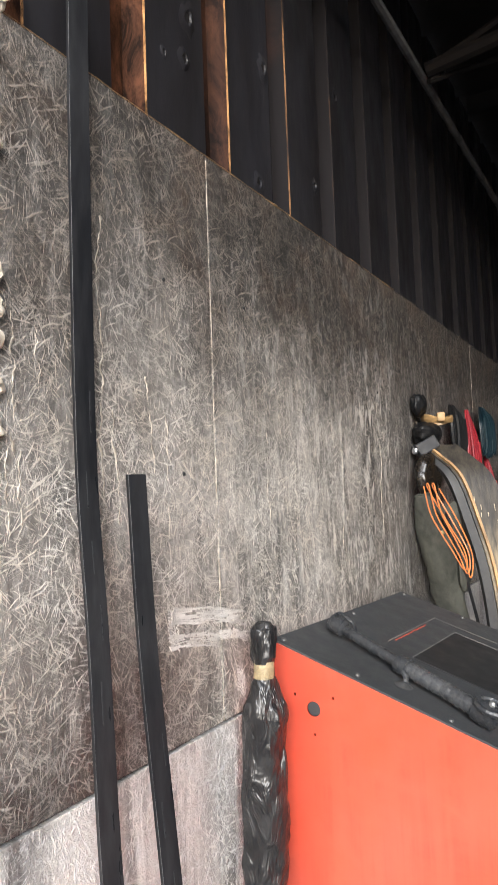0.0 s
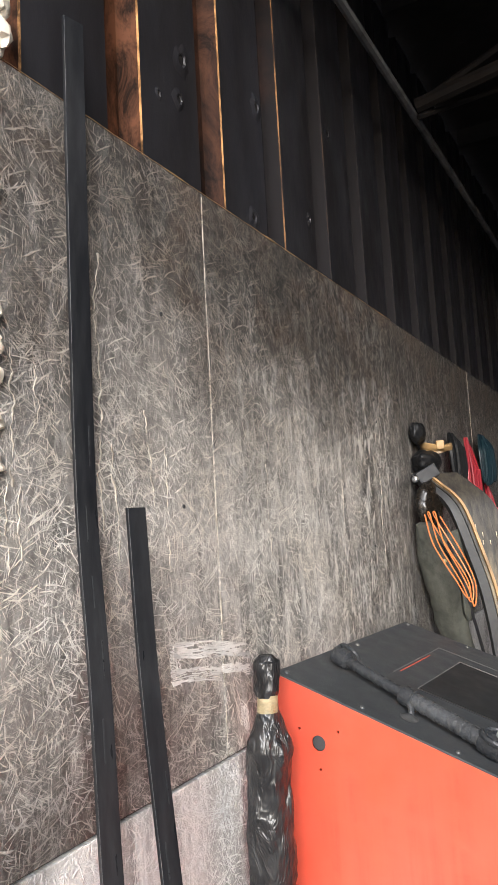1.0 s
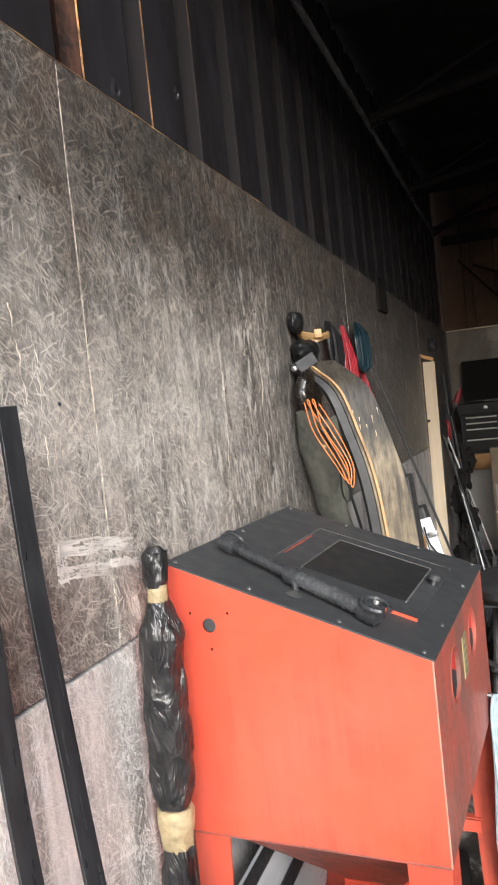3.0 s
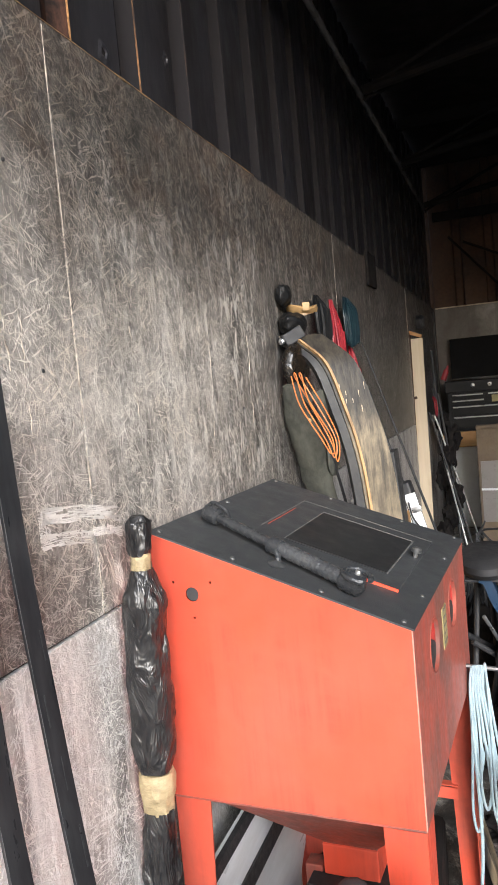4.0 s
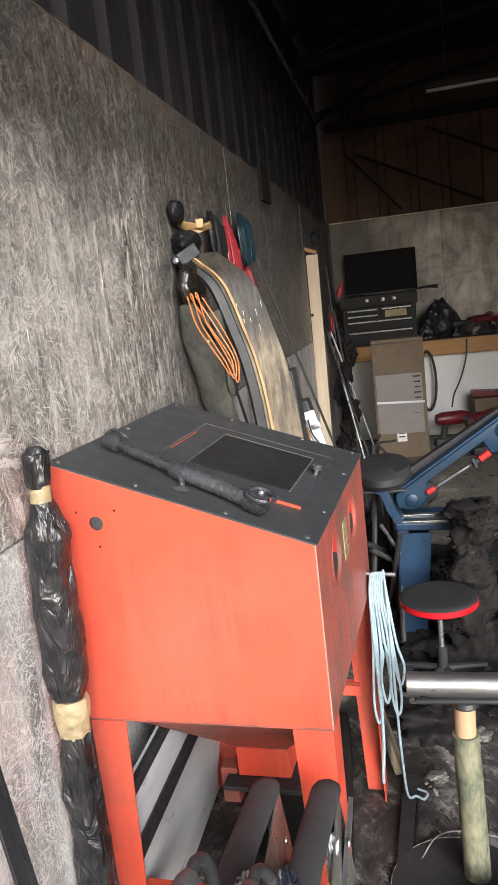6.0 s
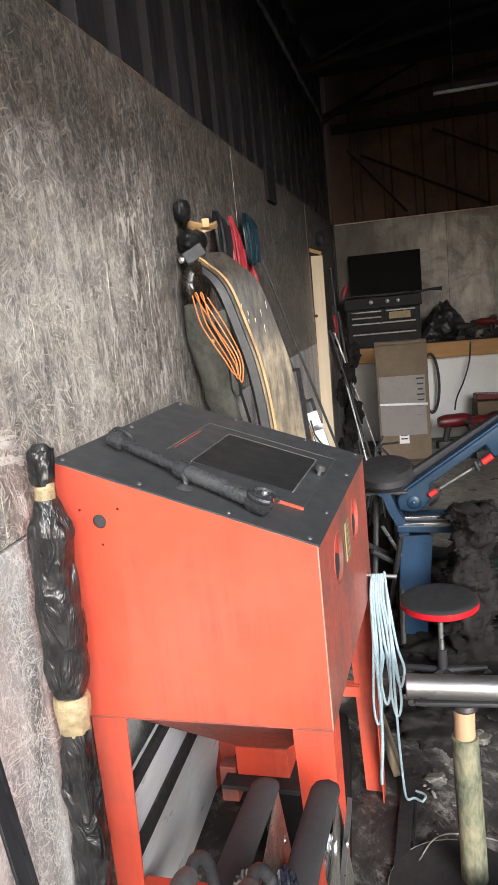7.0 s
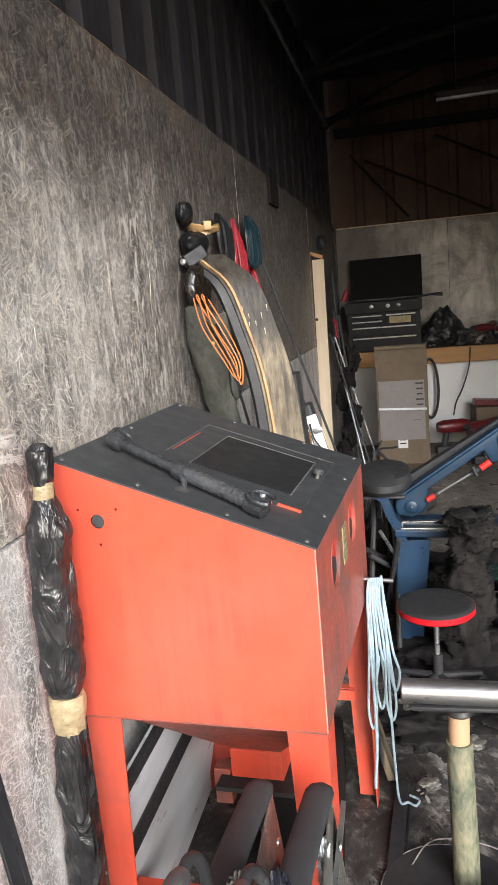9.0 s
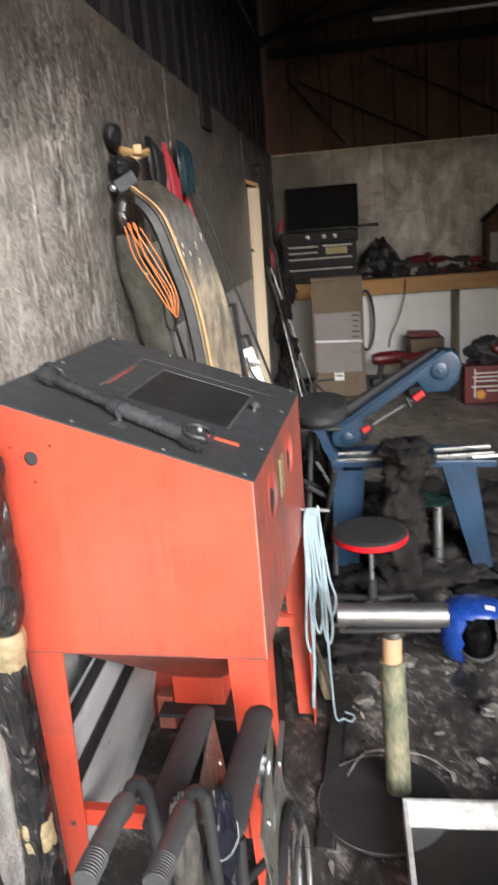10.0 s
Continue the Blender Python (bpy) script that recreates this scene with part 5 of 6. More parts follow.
for k, (x, y, z, turn, s) in enumerate(((1.28, 7.55, 0.0, 15, 1.6), (1.5, 7.5, 0.0, 170, 1.5), (1.72, 7.6, 0.0, 30, 1.6), (1.4, 7.2, 0.0, 100, 1.4), (1.62, 7.1, 0.0, 10, 1.5))):
    power_tool(x, y, z, turn, s, "red_dark", "floor tools")
single("tool_carton", box((1.62, 7.82, 0.21), (0.34, 0.3, 0.42), (0, 0, 6), 0.004), M["cardboard"], "brown cardboard carton under the bench", "carton", False)
single("red_case", box((1.6, 7.78, 0.455), (0.3, 0.16, 0.06), (0, 4, 8), 0.012), M["red_dark"], "flat red tool case on a carton", "case", False)
case = thing("printed_carton", "dark red printed carton with yellow starburst", "carton", (2.02, 6.68, 0.0))
part("carton", box((0, 0, 0.165), (0.38, 0.2, 0.33), (0, 0, 0), 0.006), M["red_dark"], case, smooth=False)
star = [(r * math.cos(a), r * math.sin(a)) for k, a in enumerate(np.linspace(0, 2 * math.pi, 25)[:-1]) for r in ((0.05, 0.03)[k % 2],)]
part("starburst", plate(star, [], (1, 0, 0), (0, 0, 1), (0, -1, 0), (-0.05, -0.1005, 0.08), 0.002), M["star"], case, "yellow starburst print", False)
for k, (x, z, w) in enumerate(((0.0, 0.27, 0.2), (0.0, 0.235, 0.24), (0.0, 0.2, 0.18), (0.02, 0.15, 0.3), (0.06, 0.11, 0.12))):
    part("printed_line", box((x, -0.1015, z), (w, 0.002, 0.012)), M["paper"], case, smooth=False)
part("white_rule", box((-0.1, -0.1015, 0.18), (0.012, 0.002, 0.26)), M["paper"], case, smooth=False)
single("tool_bag", lump((2.05, 6.7, 0.44), (0.2, 0.11, 0.12), 0.4, 1.8, 5, 4), M["rubber"], "black tool bag on the red carton", "bag")
single("red_tool", lump((2.12, 6.6, 0.47), (0.06, 0.05, 0.05), 0.3, 1.8, 6, 3), M["red_dark"], "dark red tool on the bag", "tool")

# ---- the band saw ----
M["blue_arm"] = worn("deep blue enamel", (0.009, 0.034, 0.068), (0.012, 0.022, 0.036), 0.4, 0.0, 50, 8, 0.6, 0.1)
saw = thing("band_saw", "blue metal-cutting band saw on folded steel legs", "band saw", (1.08, 3.5, 0.0))


for x0, x1, u0, u1, y in ((-0.34, -0.19, -0.36, -0.24, -0.1), (0.165, 0.315, 0.31, 0.395, -0.1), (-0.34, -0.19, -0.36, -0.24, 0.16), (0.165, 0.315, 0.31, 0.395, 0.16)):
    part("leg", plate([(u0, 0.0), (u1, 0.0), (x1, 0.52), (x0, 0.52)], [], (1, 0, 0), (0, 0, 1), (0, 1, 0), (0, y, 0), 0.005), M["blue"], saw, smooth=False)
for x0, u0 in ((-0.34, -0.36), (0.315, 0.395)):
    part("leg_side", ribbon([(x0, 0.03, 0.52), (u0, 0.03, 0.0)], (0, 0.26, 0), 0.005), M["blue"], saw, smooth=False)
part("bed", box((0.03, 0.03, 0.54), (0.76, 0.26, 0.035), (0, 2, 0), 0.006), M["blue"], saw, smooth=False)
for y in (-0.08, 0.02):
    part("rail", box((-0.17, y, 0.568), (0.3, 0.03, 0.018), (0, 0, 0), 0.003), M["steel"], saw, "bare steel vice rail", False)
    part("rail", box((0.27, y, 0.572), (0.26, 0.03, 0.018), (0, -2, 0), 0.003), M["steel"], saw, "bare steel vice rail", False)
part("vice_screw", tube([(0.3, -0.09, 0.56), (0.44, -0.09, 0.565)], 0.011, 8), M["steel"], saw, "steel vice screw")
ang = -math.degrees(math.atan2(0.37, 0.6))
ARM = [(-0.343, 0.672), (-0.334, 0.628), (-0.266, 0.613), (-0.215, 0.64), (-0.188, 0.682), (-0.188, 0.748), (0.062, 0.918), (0.095, 0.862), (0.2, 0.868), (0.243, 0.912), (0.262, 0.985), (0.25, 1.025), (0.215, 1.055), (0.18, 1.05), (-0.335, 0.7)]
bm = plate(ARM, [], (1, 0, 0), (0, 0, 1), (0, 1, 0), (0, -0.05, 0), 0.09)
rim = [e for e in bm.edges if len(e.link_faces) == 2 and e.calc_face_angle() > 1.2 and abs(e.verts[0].co.y + 0.05) < 1e-4 and abs(e.verts[1].co.y + 0.05) < 1e-4]
bmesh.ops.bevel(bm, geom=rim, offset=0.01, segments=3, affect="EDGES", profile=0.5)
arm = part("arm", bm, M["blue_arm"], saw, "blue cast saw arm with rounded covers")
part("spine", ribbon([(-0.335, -0.02, 0.708), (0.18, -0.02, 1.058)], (0, 0.075, 0), 0.008), M["blue"], arm, "rubbed blue upper flange", False)
part("arm_top", box((-0.09, 0.06, 0.885), (0.6, 0.06, 0.04), (0, ang, 0), 0.008), M["rubber"], saw, "dark upper guard", False)
for x, z, r in ((-0.268, 0.665, 0.034), (0.16, 0.965, 0.045)):
    w = part("wheel_cover", lathe([(r, 0), (r * 0.9, 0.004), (r * 0.7, 0.007), (r * 0.4, 0.009), (0.006, 0.0095)], (x, -0.049, z), (0, -1, 0), 28), M["blue_arm"], saw, "round blue wheel boss")
    part("hub_bolt", lathe([(0.008, 0), (0.007, 0.006), (0.003, 0.008)], (x, -0.058, z), (0, -1, 0), 8), M["blue"], w)
part("pivot_bracket", ribbon(curve([(-0.42, -0.04, 0.735), (-0.39, -0.04, 0.715), (-0.365, -0.04, 0.64), (-0.335, -0.04, 0.58), (-0.31, -0.04, 0.5)], 6), (0, 0.1, 0), 0.04), M["blue"], saw)
ram = part("ram", tube([(-0.15, -0.06, 0.727), (0.005, -0.06, 0.82)], 0.006, 8), M["steel"], saw, "bright feed ram rod")
for p, q, r, m, what in (((-0.195, -0.06, 0.700), (-0.16, -0.06, 0.722), 0.014, "red_plain", "red rod end"), ((0.045, -0.06, 0.843), (0.088, -0.06, 0.872), 0.016, "red_plain", "red rod end"), ((-0.162, -0.06, 0.72), (-0.145, -0.06, 0.731), 0.013, "rubber", "black locking collar"), ((0.0, -0.06, 0.815), (0.038, -0.06, 0.84), 0.013, "rubber", "black locking collar")):
    part("collar" if m == "rubber" else "red_end", tube([p, q], r, 10), M[m], ram, what)
part("valve", lathe([(0.005, -0.025), (0.009, -0.022), (0.009, 0.022), (0.005, 0.025)], (0.018, -0.075, 0.832), (-0.4, 0, 1), 10), M["rubber"], ram, "black valve lever")
part("motor", lump((-0.22, 0.17, 0.64), (0.08, 0.08, 0.065), 0.05, 1.0, 3), M["dark_plastic"], saw, "dark motor behind the arm")
part("switch_box", box((-0.23, 0.13, 0.62), (0.07, 0.06, 0.09), (0, 0, 0), 0.006), M["rubber"], saw)
single("steel_pipe", tube([(1.225, 3.42, 0.0), (1.223, 3.42, 0.34)], 0.024, 16), M["steel"], "short bright steel pipe standing under the saw", "pipe")
single("green_tray", lathe([(0.085, 0), (0.095, 0.01), (0.09, 0.014)], (1.2, 3.44, 0.338), (0, 0, 1), 24), M["green_dark"], "dark green round tray on a steel pipe", "tray")

# ---- seat, stool and roller stand ----
bike = thing("padded_seat", "black padded seat on a black tube frame", "seat", (0.69, 3.6, 0.0))
bm = lathe([(0.02, 0.0), (0.11, 0.004), (0.125, 0.03), (0.125, 0.06), (0.11, 0.082), (0.03, 0.09)], (0, 0, 0.73), (0, 0, 1), 28)
for v in bm.verts:
    v.co.x *= 1.1
    v.co.y *= 2.0
part("cushion", bm, M["rubber"], bike, "black padded cushion")
part("pan", box((0, 0, 0.72), (0.2, 0.36, 0.014), (0, 0, 0), 0.006), M["rubber"], bike)
for a, b in (((0, 0, 0.72), (0.02, 0.1, 0.0)), ((-0.05, 0, 0.7), (-0.1, -0.25, 0.0)), ((0.05, 0, 0.7), (0.04, -0.3, 0.0)), ((-0.08, -0.2, 0.45), (0.1, -0.1, 0.3)), ((0.02, 0.1, 0.3), (-0.1, -0.25, 0.5)), ((0.06, -0.28, 0.55), (-0.02, -0.05, 0.1))):
    part("frame_tube", tube([a, b], 0.013, 8), M["rubber"], bike)
part("rod", tube([(-0.02, -0.3, 0.6), (0.1, -0.12, 0.3)], 0.008, 8), M["chrome"], bike, "bright rod")
for k in range(5):
    single("burnt_mound", lump((0.62 + 0.05 * (k % 3), 3.9 + 0.22 * k, 0.14), (0.16, 0.14, 0.2), 0.5, 2.0, 30 + k, 3), M["ash"], "heap of burnt black scraps on the floor", "scrap heap", group="burnt heaps")
bm = bmesh.new()
for k in range(16):
    a = (0.45 + 0.3 * random.random(), 4.2 + 0.6 * random.random(), 0.1 + 0.7 * random.random())
    b = (0.45 + 0.3 * random.random(), 4.2 + 0.6 * random.random(), 0.1 + 0.6 * random.random())
    tube(curve([a, (0.6, 4.5, 0.4 + 0.3 * random.random()), b], 5), 0.007, 6, bm)
tagged(single("cable_tangle", bm, M["rubber"], "tangle of black cables behind the cabinet", "cables"), kind="stuff")

stool = thing("shop_stool", "round workshop stool, black top with red rim", "stool", (0.894, 3.0, 0.0))
part("seat", lathe([(0.02, 0.392), (0.13, 0.392), (0.150, 0.389), (0.158, 0.381)], (0, 0, 0), (0, 0, 1), 40), M["rubber"], stool, "black vinyl top")
part("rim", lathe([(0.140, 0.348), (0.152, 0.350), (0.159, 0.357), (0.159, 0.3805), (0.15, 0.382)], (0, 0, 0), (0, 0, 1), 40), M["stool_red"], stool, "bright red rim")
part("post", tube([(0, 0, 0.06), (0, 0, 0.35)], 0.011, 14), M["chrome"], stool, "chrome post")
part("sleeve", tube([(0, 0, 0.03), (0, 0, 0.16)], 0.021, 14), M["rubber"], stool, "black sleeve")
for k in range(5):
    a = 2 * math.pi * k / 5 + 0.3
    leg = part("leg", tube([(0, 0, 0.06), (0.1 * math.cos(a), 0.1 * math.sin(a), 0.055), (0.19 * math.cos(a), 0.19 * math.sin(a), 0.045)], [0.018, 0.015, 0.011], 8), M["rubber"], stool)
    part("castor", lathe([(0.018, -0.008), (0.02, 0), (0.018, 0.008)], (0.19 * math.cos(a), 0.19 * math.sin(a), 0.02), (math.sin(a), -math.cos(a), 0), 12), M["rubber"], leg)

stand = thing("roller_stand", "steel roller on a green-stained wooden post with round base", "roller stand", (0.922, 1.93, 0.0))
part("roller", tube([(-0.152, 0, 0.602), (-0.149, 0, 0.602), (0.151, 0.0, 0.598), (0.154, 0, 0.598)], [0.029, 0.033, 0.033, 0.029], 24), M["steel"], stand, "bright steel roller tube")
part("bracket", box((0.0, 0.0, 0.562), (0.26, 0.05, 0.012), (0, 0, 0), 0.003), M["rubber"], stand)
part("boss", lathe([(0.034, 0.54), (0.036, 0.545), (0.032, 0.557)], (0, 0, 0), (0, 0, 1), 18), M["frame_steel"], stand)
part("plug", tube([(-0.003, 0, 0.44), (-0.002, 0, 0.543)], 0.028, 18), M["plug_wood"], stand, "raw round wooden plug")
bm = tube([(0.006, 0, 0.012), (0.004, 0, 0.15), (0.0, 0, 0.3), (-0.003, 0, 0.456)], [0.037, 0.0365, 0.036, 0.0355], 24)
part("post", bm, M["green_bark"], stand, "green-stained wooden post")
base = part("base_plate", lathe([(0.195, 0.0), (0.197, 0.006), (0.192, 0.012), (0.02, 0.013)], (-0.04, -0.05, 0.0), (0, 0, 1), 48), M["dark_plastic"], stand, "round black base plate")
ring = [(-0.04 + 0.1945 * math.cos(a), -0.05 + 0.1945 * math.sin(a), 0.011) for a in np.linspace(1.3, 5.0, 50)]
part("bare_rim", tube(ring, [0.0005 + 0.0022 * abs(noise.noise(Vector((k * 0.37, 2, 5)))) for k in range(50)], 5), M["debris"], base, "bare scraped rim")

def bowl(at, size, away, cut, seed):
    """An open, dented shell: the part of a lump that turns from away."""
    bm = lump((0, 0, 0), (1, 1, 1), 0.07, 1.4, seed, 4)
    away = Vector(away).normalized()
    bmesh.ops.delete(bm, geom=[v for v in bm.verts if v.co.dot(away) > cut + 0.12 * noise.noise(v.co * 2.3)], context="VERTS")
    for v in bm.verts:
        v.co = Vector([a * b for a, b in zip(v.co, size)]) + Vector(at)
    bmesh.ops.solidify(bm, geom=bm.faces[:], thickness=0.006)
    return bm


mask = thing("welding_mask", "bright blue welding mask lying on the floor", "welding mask", (1.245, 2.65, 0.0))
part("shell", bowl((-0.03, 0.0, 0.115), (0.085, 0.10, 0.125), (0.9, -0.35, -0.1), 0.35, 2), M["blue_bright"], mask)
part("brow", bowl((0.02, 0.01, 0.19), (0.135, 0.10, 0.055), (0.1, -0.5, -0.8), 0.3, 5), M["blue_bright"], mask, "glossy blue brow plate")
part("sticker", box((0.07, -0.045, 0.235), (0.035, 0.02, 0.002), (20, 8, -10)), M["paper"], mask, "small white sticker", False)
# solid black lump stands for the shade in the hollow mask
part("dark_core", lump((0.02, -0.015, 0.10), (0.062, 0.075, 0.09), 0.15, 1.6, 4, 4), M["tv"], mask, "black lump for the shaded hollow")
part("side_shell", bowl((0.06, 0.01, 0.115), (0.075, 0.09, 0.115), (-0.8, -0.5, 0.1), 0.2, 6), M["dark_plastic"], mask, "charcoal side shell")
part("headband", tube([(0.03 + 0.07 * math.cos(a), -0.03 + 0.06 * math.sin(a), 0.07 + 0.03 * math.sin(a)) for a in np.linspace(0, 6.28, 24)[:-1]], 0.008, 8, closed=True), M["dark_plastic"], mask, "charcoal headband")

tray = thing("open_tray", "white open-topped wooden tray on the floor", "tray", (1.2, 1.55, 0.0))
for c, size in (((0, 0.24, 0.05), (0.54, 0.014, 0.1)), ((-0.263, 0, 0.05), (0.014, 0.466, 0.1)), ((0.263, 0, 0.05), (0.014, 0.466, 0.1)), ((0, -0.24, 0.05), (0.54, 0.014, 0.1))):
    part("side", box(c, size, (0, 0, 0), 0.002), M["tray_paint"], tray, smooth=False)
# bottom coloured plain black between the white sides
part("bottom", box((0, 0, 0.006), (0.51, 0.464, 0.01)), M["soot"], tray, "black bottom", False)

# rope over the cabinet's hook
run = []
for k, low in enumerate((0.33, 0.5, 0.40, 0.56, 0.36, 0.46)):
    x = 0.682 + 0.007 * k
    f = 0.0045 * (k - 2)
    run += [(x, 2.2, 0.812), (x - 0.006, 2.175, 0.76), (x + f, 2.17, 0.6), (x + f * 1.6 - 0.006, 2.17, low + 0.07), (x + f * 1.8 + 0.006, 2.17, low), (x + f * 1.8 + 0.02, 2.175, low + 0.06), (x + f + 0.012, 2.18, 0.6), (x + 0.004, 2.195, 0.79)]
run += [(0.72, 2.2, 0.815), (0.726, 2.17, 0.7), (0.729, 2.17, 0.4), (0.733, 2.18, 0.2), (0.74, 2.22, 0.04), (0.765, 2.25, 0.015), (0.79, 2.24, 0.012), (0.80, 2.27, 0.012), (0.77, 2.29, 0.012)]
bm = tube(curve(run, 6), 0.0041, 7)
tube(curve([(0.685, 2.2, 0.815), (0.676, 2.17, 0.7), (0.682, 2.17, 0.4), (0.68, 2.165, 0.26), (0.672, 2.16, 0.17), (0.67, 2.155, 0.13)], 7), 0.005, 7, bm)
single("rope", bm, M["rope"], "pale blue rope looped over the cabinet hook", "rope")

# ---- folded wheelchair in front of the cabinet ----
chair = thing("folded_wheelchair", "folded black wheelchair with grey armrests and ribbed grips", "wheelchair", (0.55, 1.1, 0.0))
for x0, x1 in ((-0.066, -0.045), (0.053, 0.075)):
    pts = curve([(x0, -0.085, 0.722), (x0 * 0.7 + x1 * 0.3, 0.05, 0.728), (x1, 0.26, 0.722)], 14)
    ends = [math.sqrt(max(0.02, 1 - max(0.0, abs(k - 14) / 14 * 1.0 - 0.83) ** 2 / 0.17 ** 2)) for k in range(len(pts))]
    pad = tube(pts, [0.0295 * e for e in ends], 24, squash=0.45)
    bar = part("armrest", pad, M["pad"], chair, "dusty grey armrest pad")
    part("armrest_tube", tube(curve([(x0 + 0.015, -0.06, 0.70), (x0 + 0.015, -0.06, 0.5), (x0 + 0.02, 0.0, 0.44)], 5), 0.011, 10), M["rubber"], chair)
    part("armrest_tube", tube(curve([(x1 + 0.0, 0.23, 0.70), (x1, 0.25, 0.55), (x1, 0.25, 0.3)], 5), 0.011, 10), M["rubber"], chair)
    part("skirt_guard", box(((x0 + x1) / 2 + 0.043, 0.10, 0.60), (0.004, 0.32, 0.2), (0, -6, 3), 0.001), M["crinkle"], chair, "scuffed metal skirt guard", False)
    for y in (0.02, 0.17):
        part("guard_screw", lathe([(0.008, 0), (0.007, 0.003), (0.003, 0.004)], ((x0 + x1) / 2 + 0.046 - (0.09 - y) * 0.05, y, 0.655), (1, 0, 0), 10), M["chrome"], chair)
for gx, x, top in ((-0.073, -0.063, 0.893), (0.018, 0.024, 0.880)):
    part("back_post", tube(curve([(x, -0.2, top), (x + 0.003, -0.165, top + 0.004), (x + 0.012, -0.143, top - 0.02), (x + 0.018, -0.138, 0.8), (x + 0.02, -0.13, 0.4), (x, -0.12, 0.3)], 6), 0.0095, 10), M["rubber"], chair)
    pts = [(gx, -0.34, 0.905), (gx + 0.003, -0.26, 0.5 * (0.905 + top)), (x, -0.19, top)]
    grip = part("grip", tube(curve(pts, 5), [0.016] * 8 + [0.0175, 0.0175, 0.014], 16), M["grip"], chair, "worn grey rubber grip")
    for k in range(9):
        p = Vector(pts[0]).lerp(Vector(pts[1]), k / 16)
        part("rib", lathe([(0.016, -0.002), (0.0173, 0), (0.016, 0.002)], p, (0.05, 1, 0), 14), M["grip"], grip)
for x in (-0.1, 0.12):
    wheel = part("wheel", tube([(x, 0.06 + 0.27 * math.cos(a), 0.285 + 0.27 * math.sin(a)) for a in np.linspace(0, 2 * math.pi, 49)[:-1]], 0.014, 8, closed=True), M["rubber"], chair, "large black tyre")
    part("rim", tube([(x, 0.06 + 0.245 * math.cos(a), 0.285 + 0.245 * math.sin(a)) for a in np.linspace(0, 2 * math.pi, 49)[:-1]], 0.007, 8, closed=True), M["chrome"], wheel, "dull metal rim")
    part("push_ring", tube([(x + (0.025 if x > 0 else -0.025), 0.06 + 0.235 * math.cos(a), 0.285 + 0.235 * math.sin(a)) for a in np.linspace(0, 2 * math.pi, 49)[:-1]], 0.006, 8, closed=True), M["chrome"], wheel, "dull metal push ring")
    part("hub", lathe([(0.02, -0.02), (0.025, 0), (0.02, 0.02)], (x, 0.06, 0.285), (1, 0, 0), 14), M["rubber"], wheel)
    for k in range(12):
        a = 2 * math.pi * k / 12
        part("spoke", tube([(x, 0.06, 0.285), (x, 0.06 + 0.245 * math.cos(a), 0.285 + 0.245 * math.sin(a))], 0.0018, 4), M["chrome"], wheel)
part("folded_seat", lump((0.0, 0.05, 0.5), (0.03, 0.2, 0.13), 0.2, 2.0, 3, 4), M["dark_plastic"], chair, "folded black seat cloth")
part("folded_back", lump((-0.012, -0.10, 0.70), (0.026, 0.03, 0.115), 0.2, 2.4, 5, 4), M["cloth_grey"], chair, "folded grey-brown back cloth")
part("side_pouch", lump((0.052, -0.10, 0.735), (0.024, 0.03, 0.095), 0.2, 2.0, 9, 4), M["navy_film"], chair, "shiny dark navy pouch")
part("thread", tube(curve([(0.035, -0.135, 0.755), (0.045, -0.14, 0.735), (0.065, -0.137, 0.738), (0.08, -0.125, 0.76), (0.08, -0.115, 0.785)], 6), 0.0006, 5), M["paper"], chair, "loose white thread")
for k, (a, b) in enumerate((((-0.09, 0.2, 0.2), (0.1, 0.2, 0.42)), ((0.1, 0.18, 0.2), (-0.09, 0.18, 0.42)))):
    part("cross_brace", tube([a, b], 0.01, 8), M["rubber"], chair)
part("side_rail", ribbon([(0.112, 0.26, 0.66), (0.105, 0.08, 0.6), (0.098, -0.1, 0.5)], (0.006, 0.0, 0.05), 0.01), M["steel"], chair, "bright bare side rail", False)
part("torn_film", lump((0.09, 0.12, 0.66), (0.012, 0.03, 0.045), 0.6, 2.5, 7, 3), M["film"], chair, "scrap of torn plastic")
for x in (-0.09, 0.11):
    part("castor", lathe([(0.06, -0.012), (0.07, -0.006), (0.07, 0.006), (0.06, 0.012)], (x, 0.3, 0.07), (1, 0, 0), 20), M["rubber"], chair)

# ---- under the cabinet ----
screen = thing("sheet_panel", "milky plastic sheet panel with black edge strips", "panel", (0.30, 1.9, 0.0))


def across(t, lift=0.0):
    """A point t of the way down the upright, slightly bellied sheet."""
    return (-0.222 + 0.012 * math.sin(math.pi * t) + lift, 0.53 * (1 - t))


def slab(t0, t1, lift, thick, y0=-0.335, y1=0.62, n=8):
    bm = bmesh.new()
    rows = []
    for k in range(n + 1):
        t = t0 + (t1 - t0) * k / n
        a, b = across(t, lift), across(t, lift + thick)
        rows.append([bm.verts.new(p) for p in ((a[0], y0, a[1]), (a[0], y1, a[1]), (b[0], y1, b[1]), (b[0], y0, b[1]))])
    for a, b in zip(rows, rows[1:]):
        for j in range(4):
            bm.faces.new((a[j], a[(j + 1) % 4], b[(j + 1) % 4], b[j]))
    bm.faces.new(rows[0][::-1])
    bm.faces.new(rows[-1])
    return bm


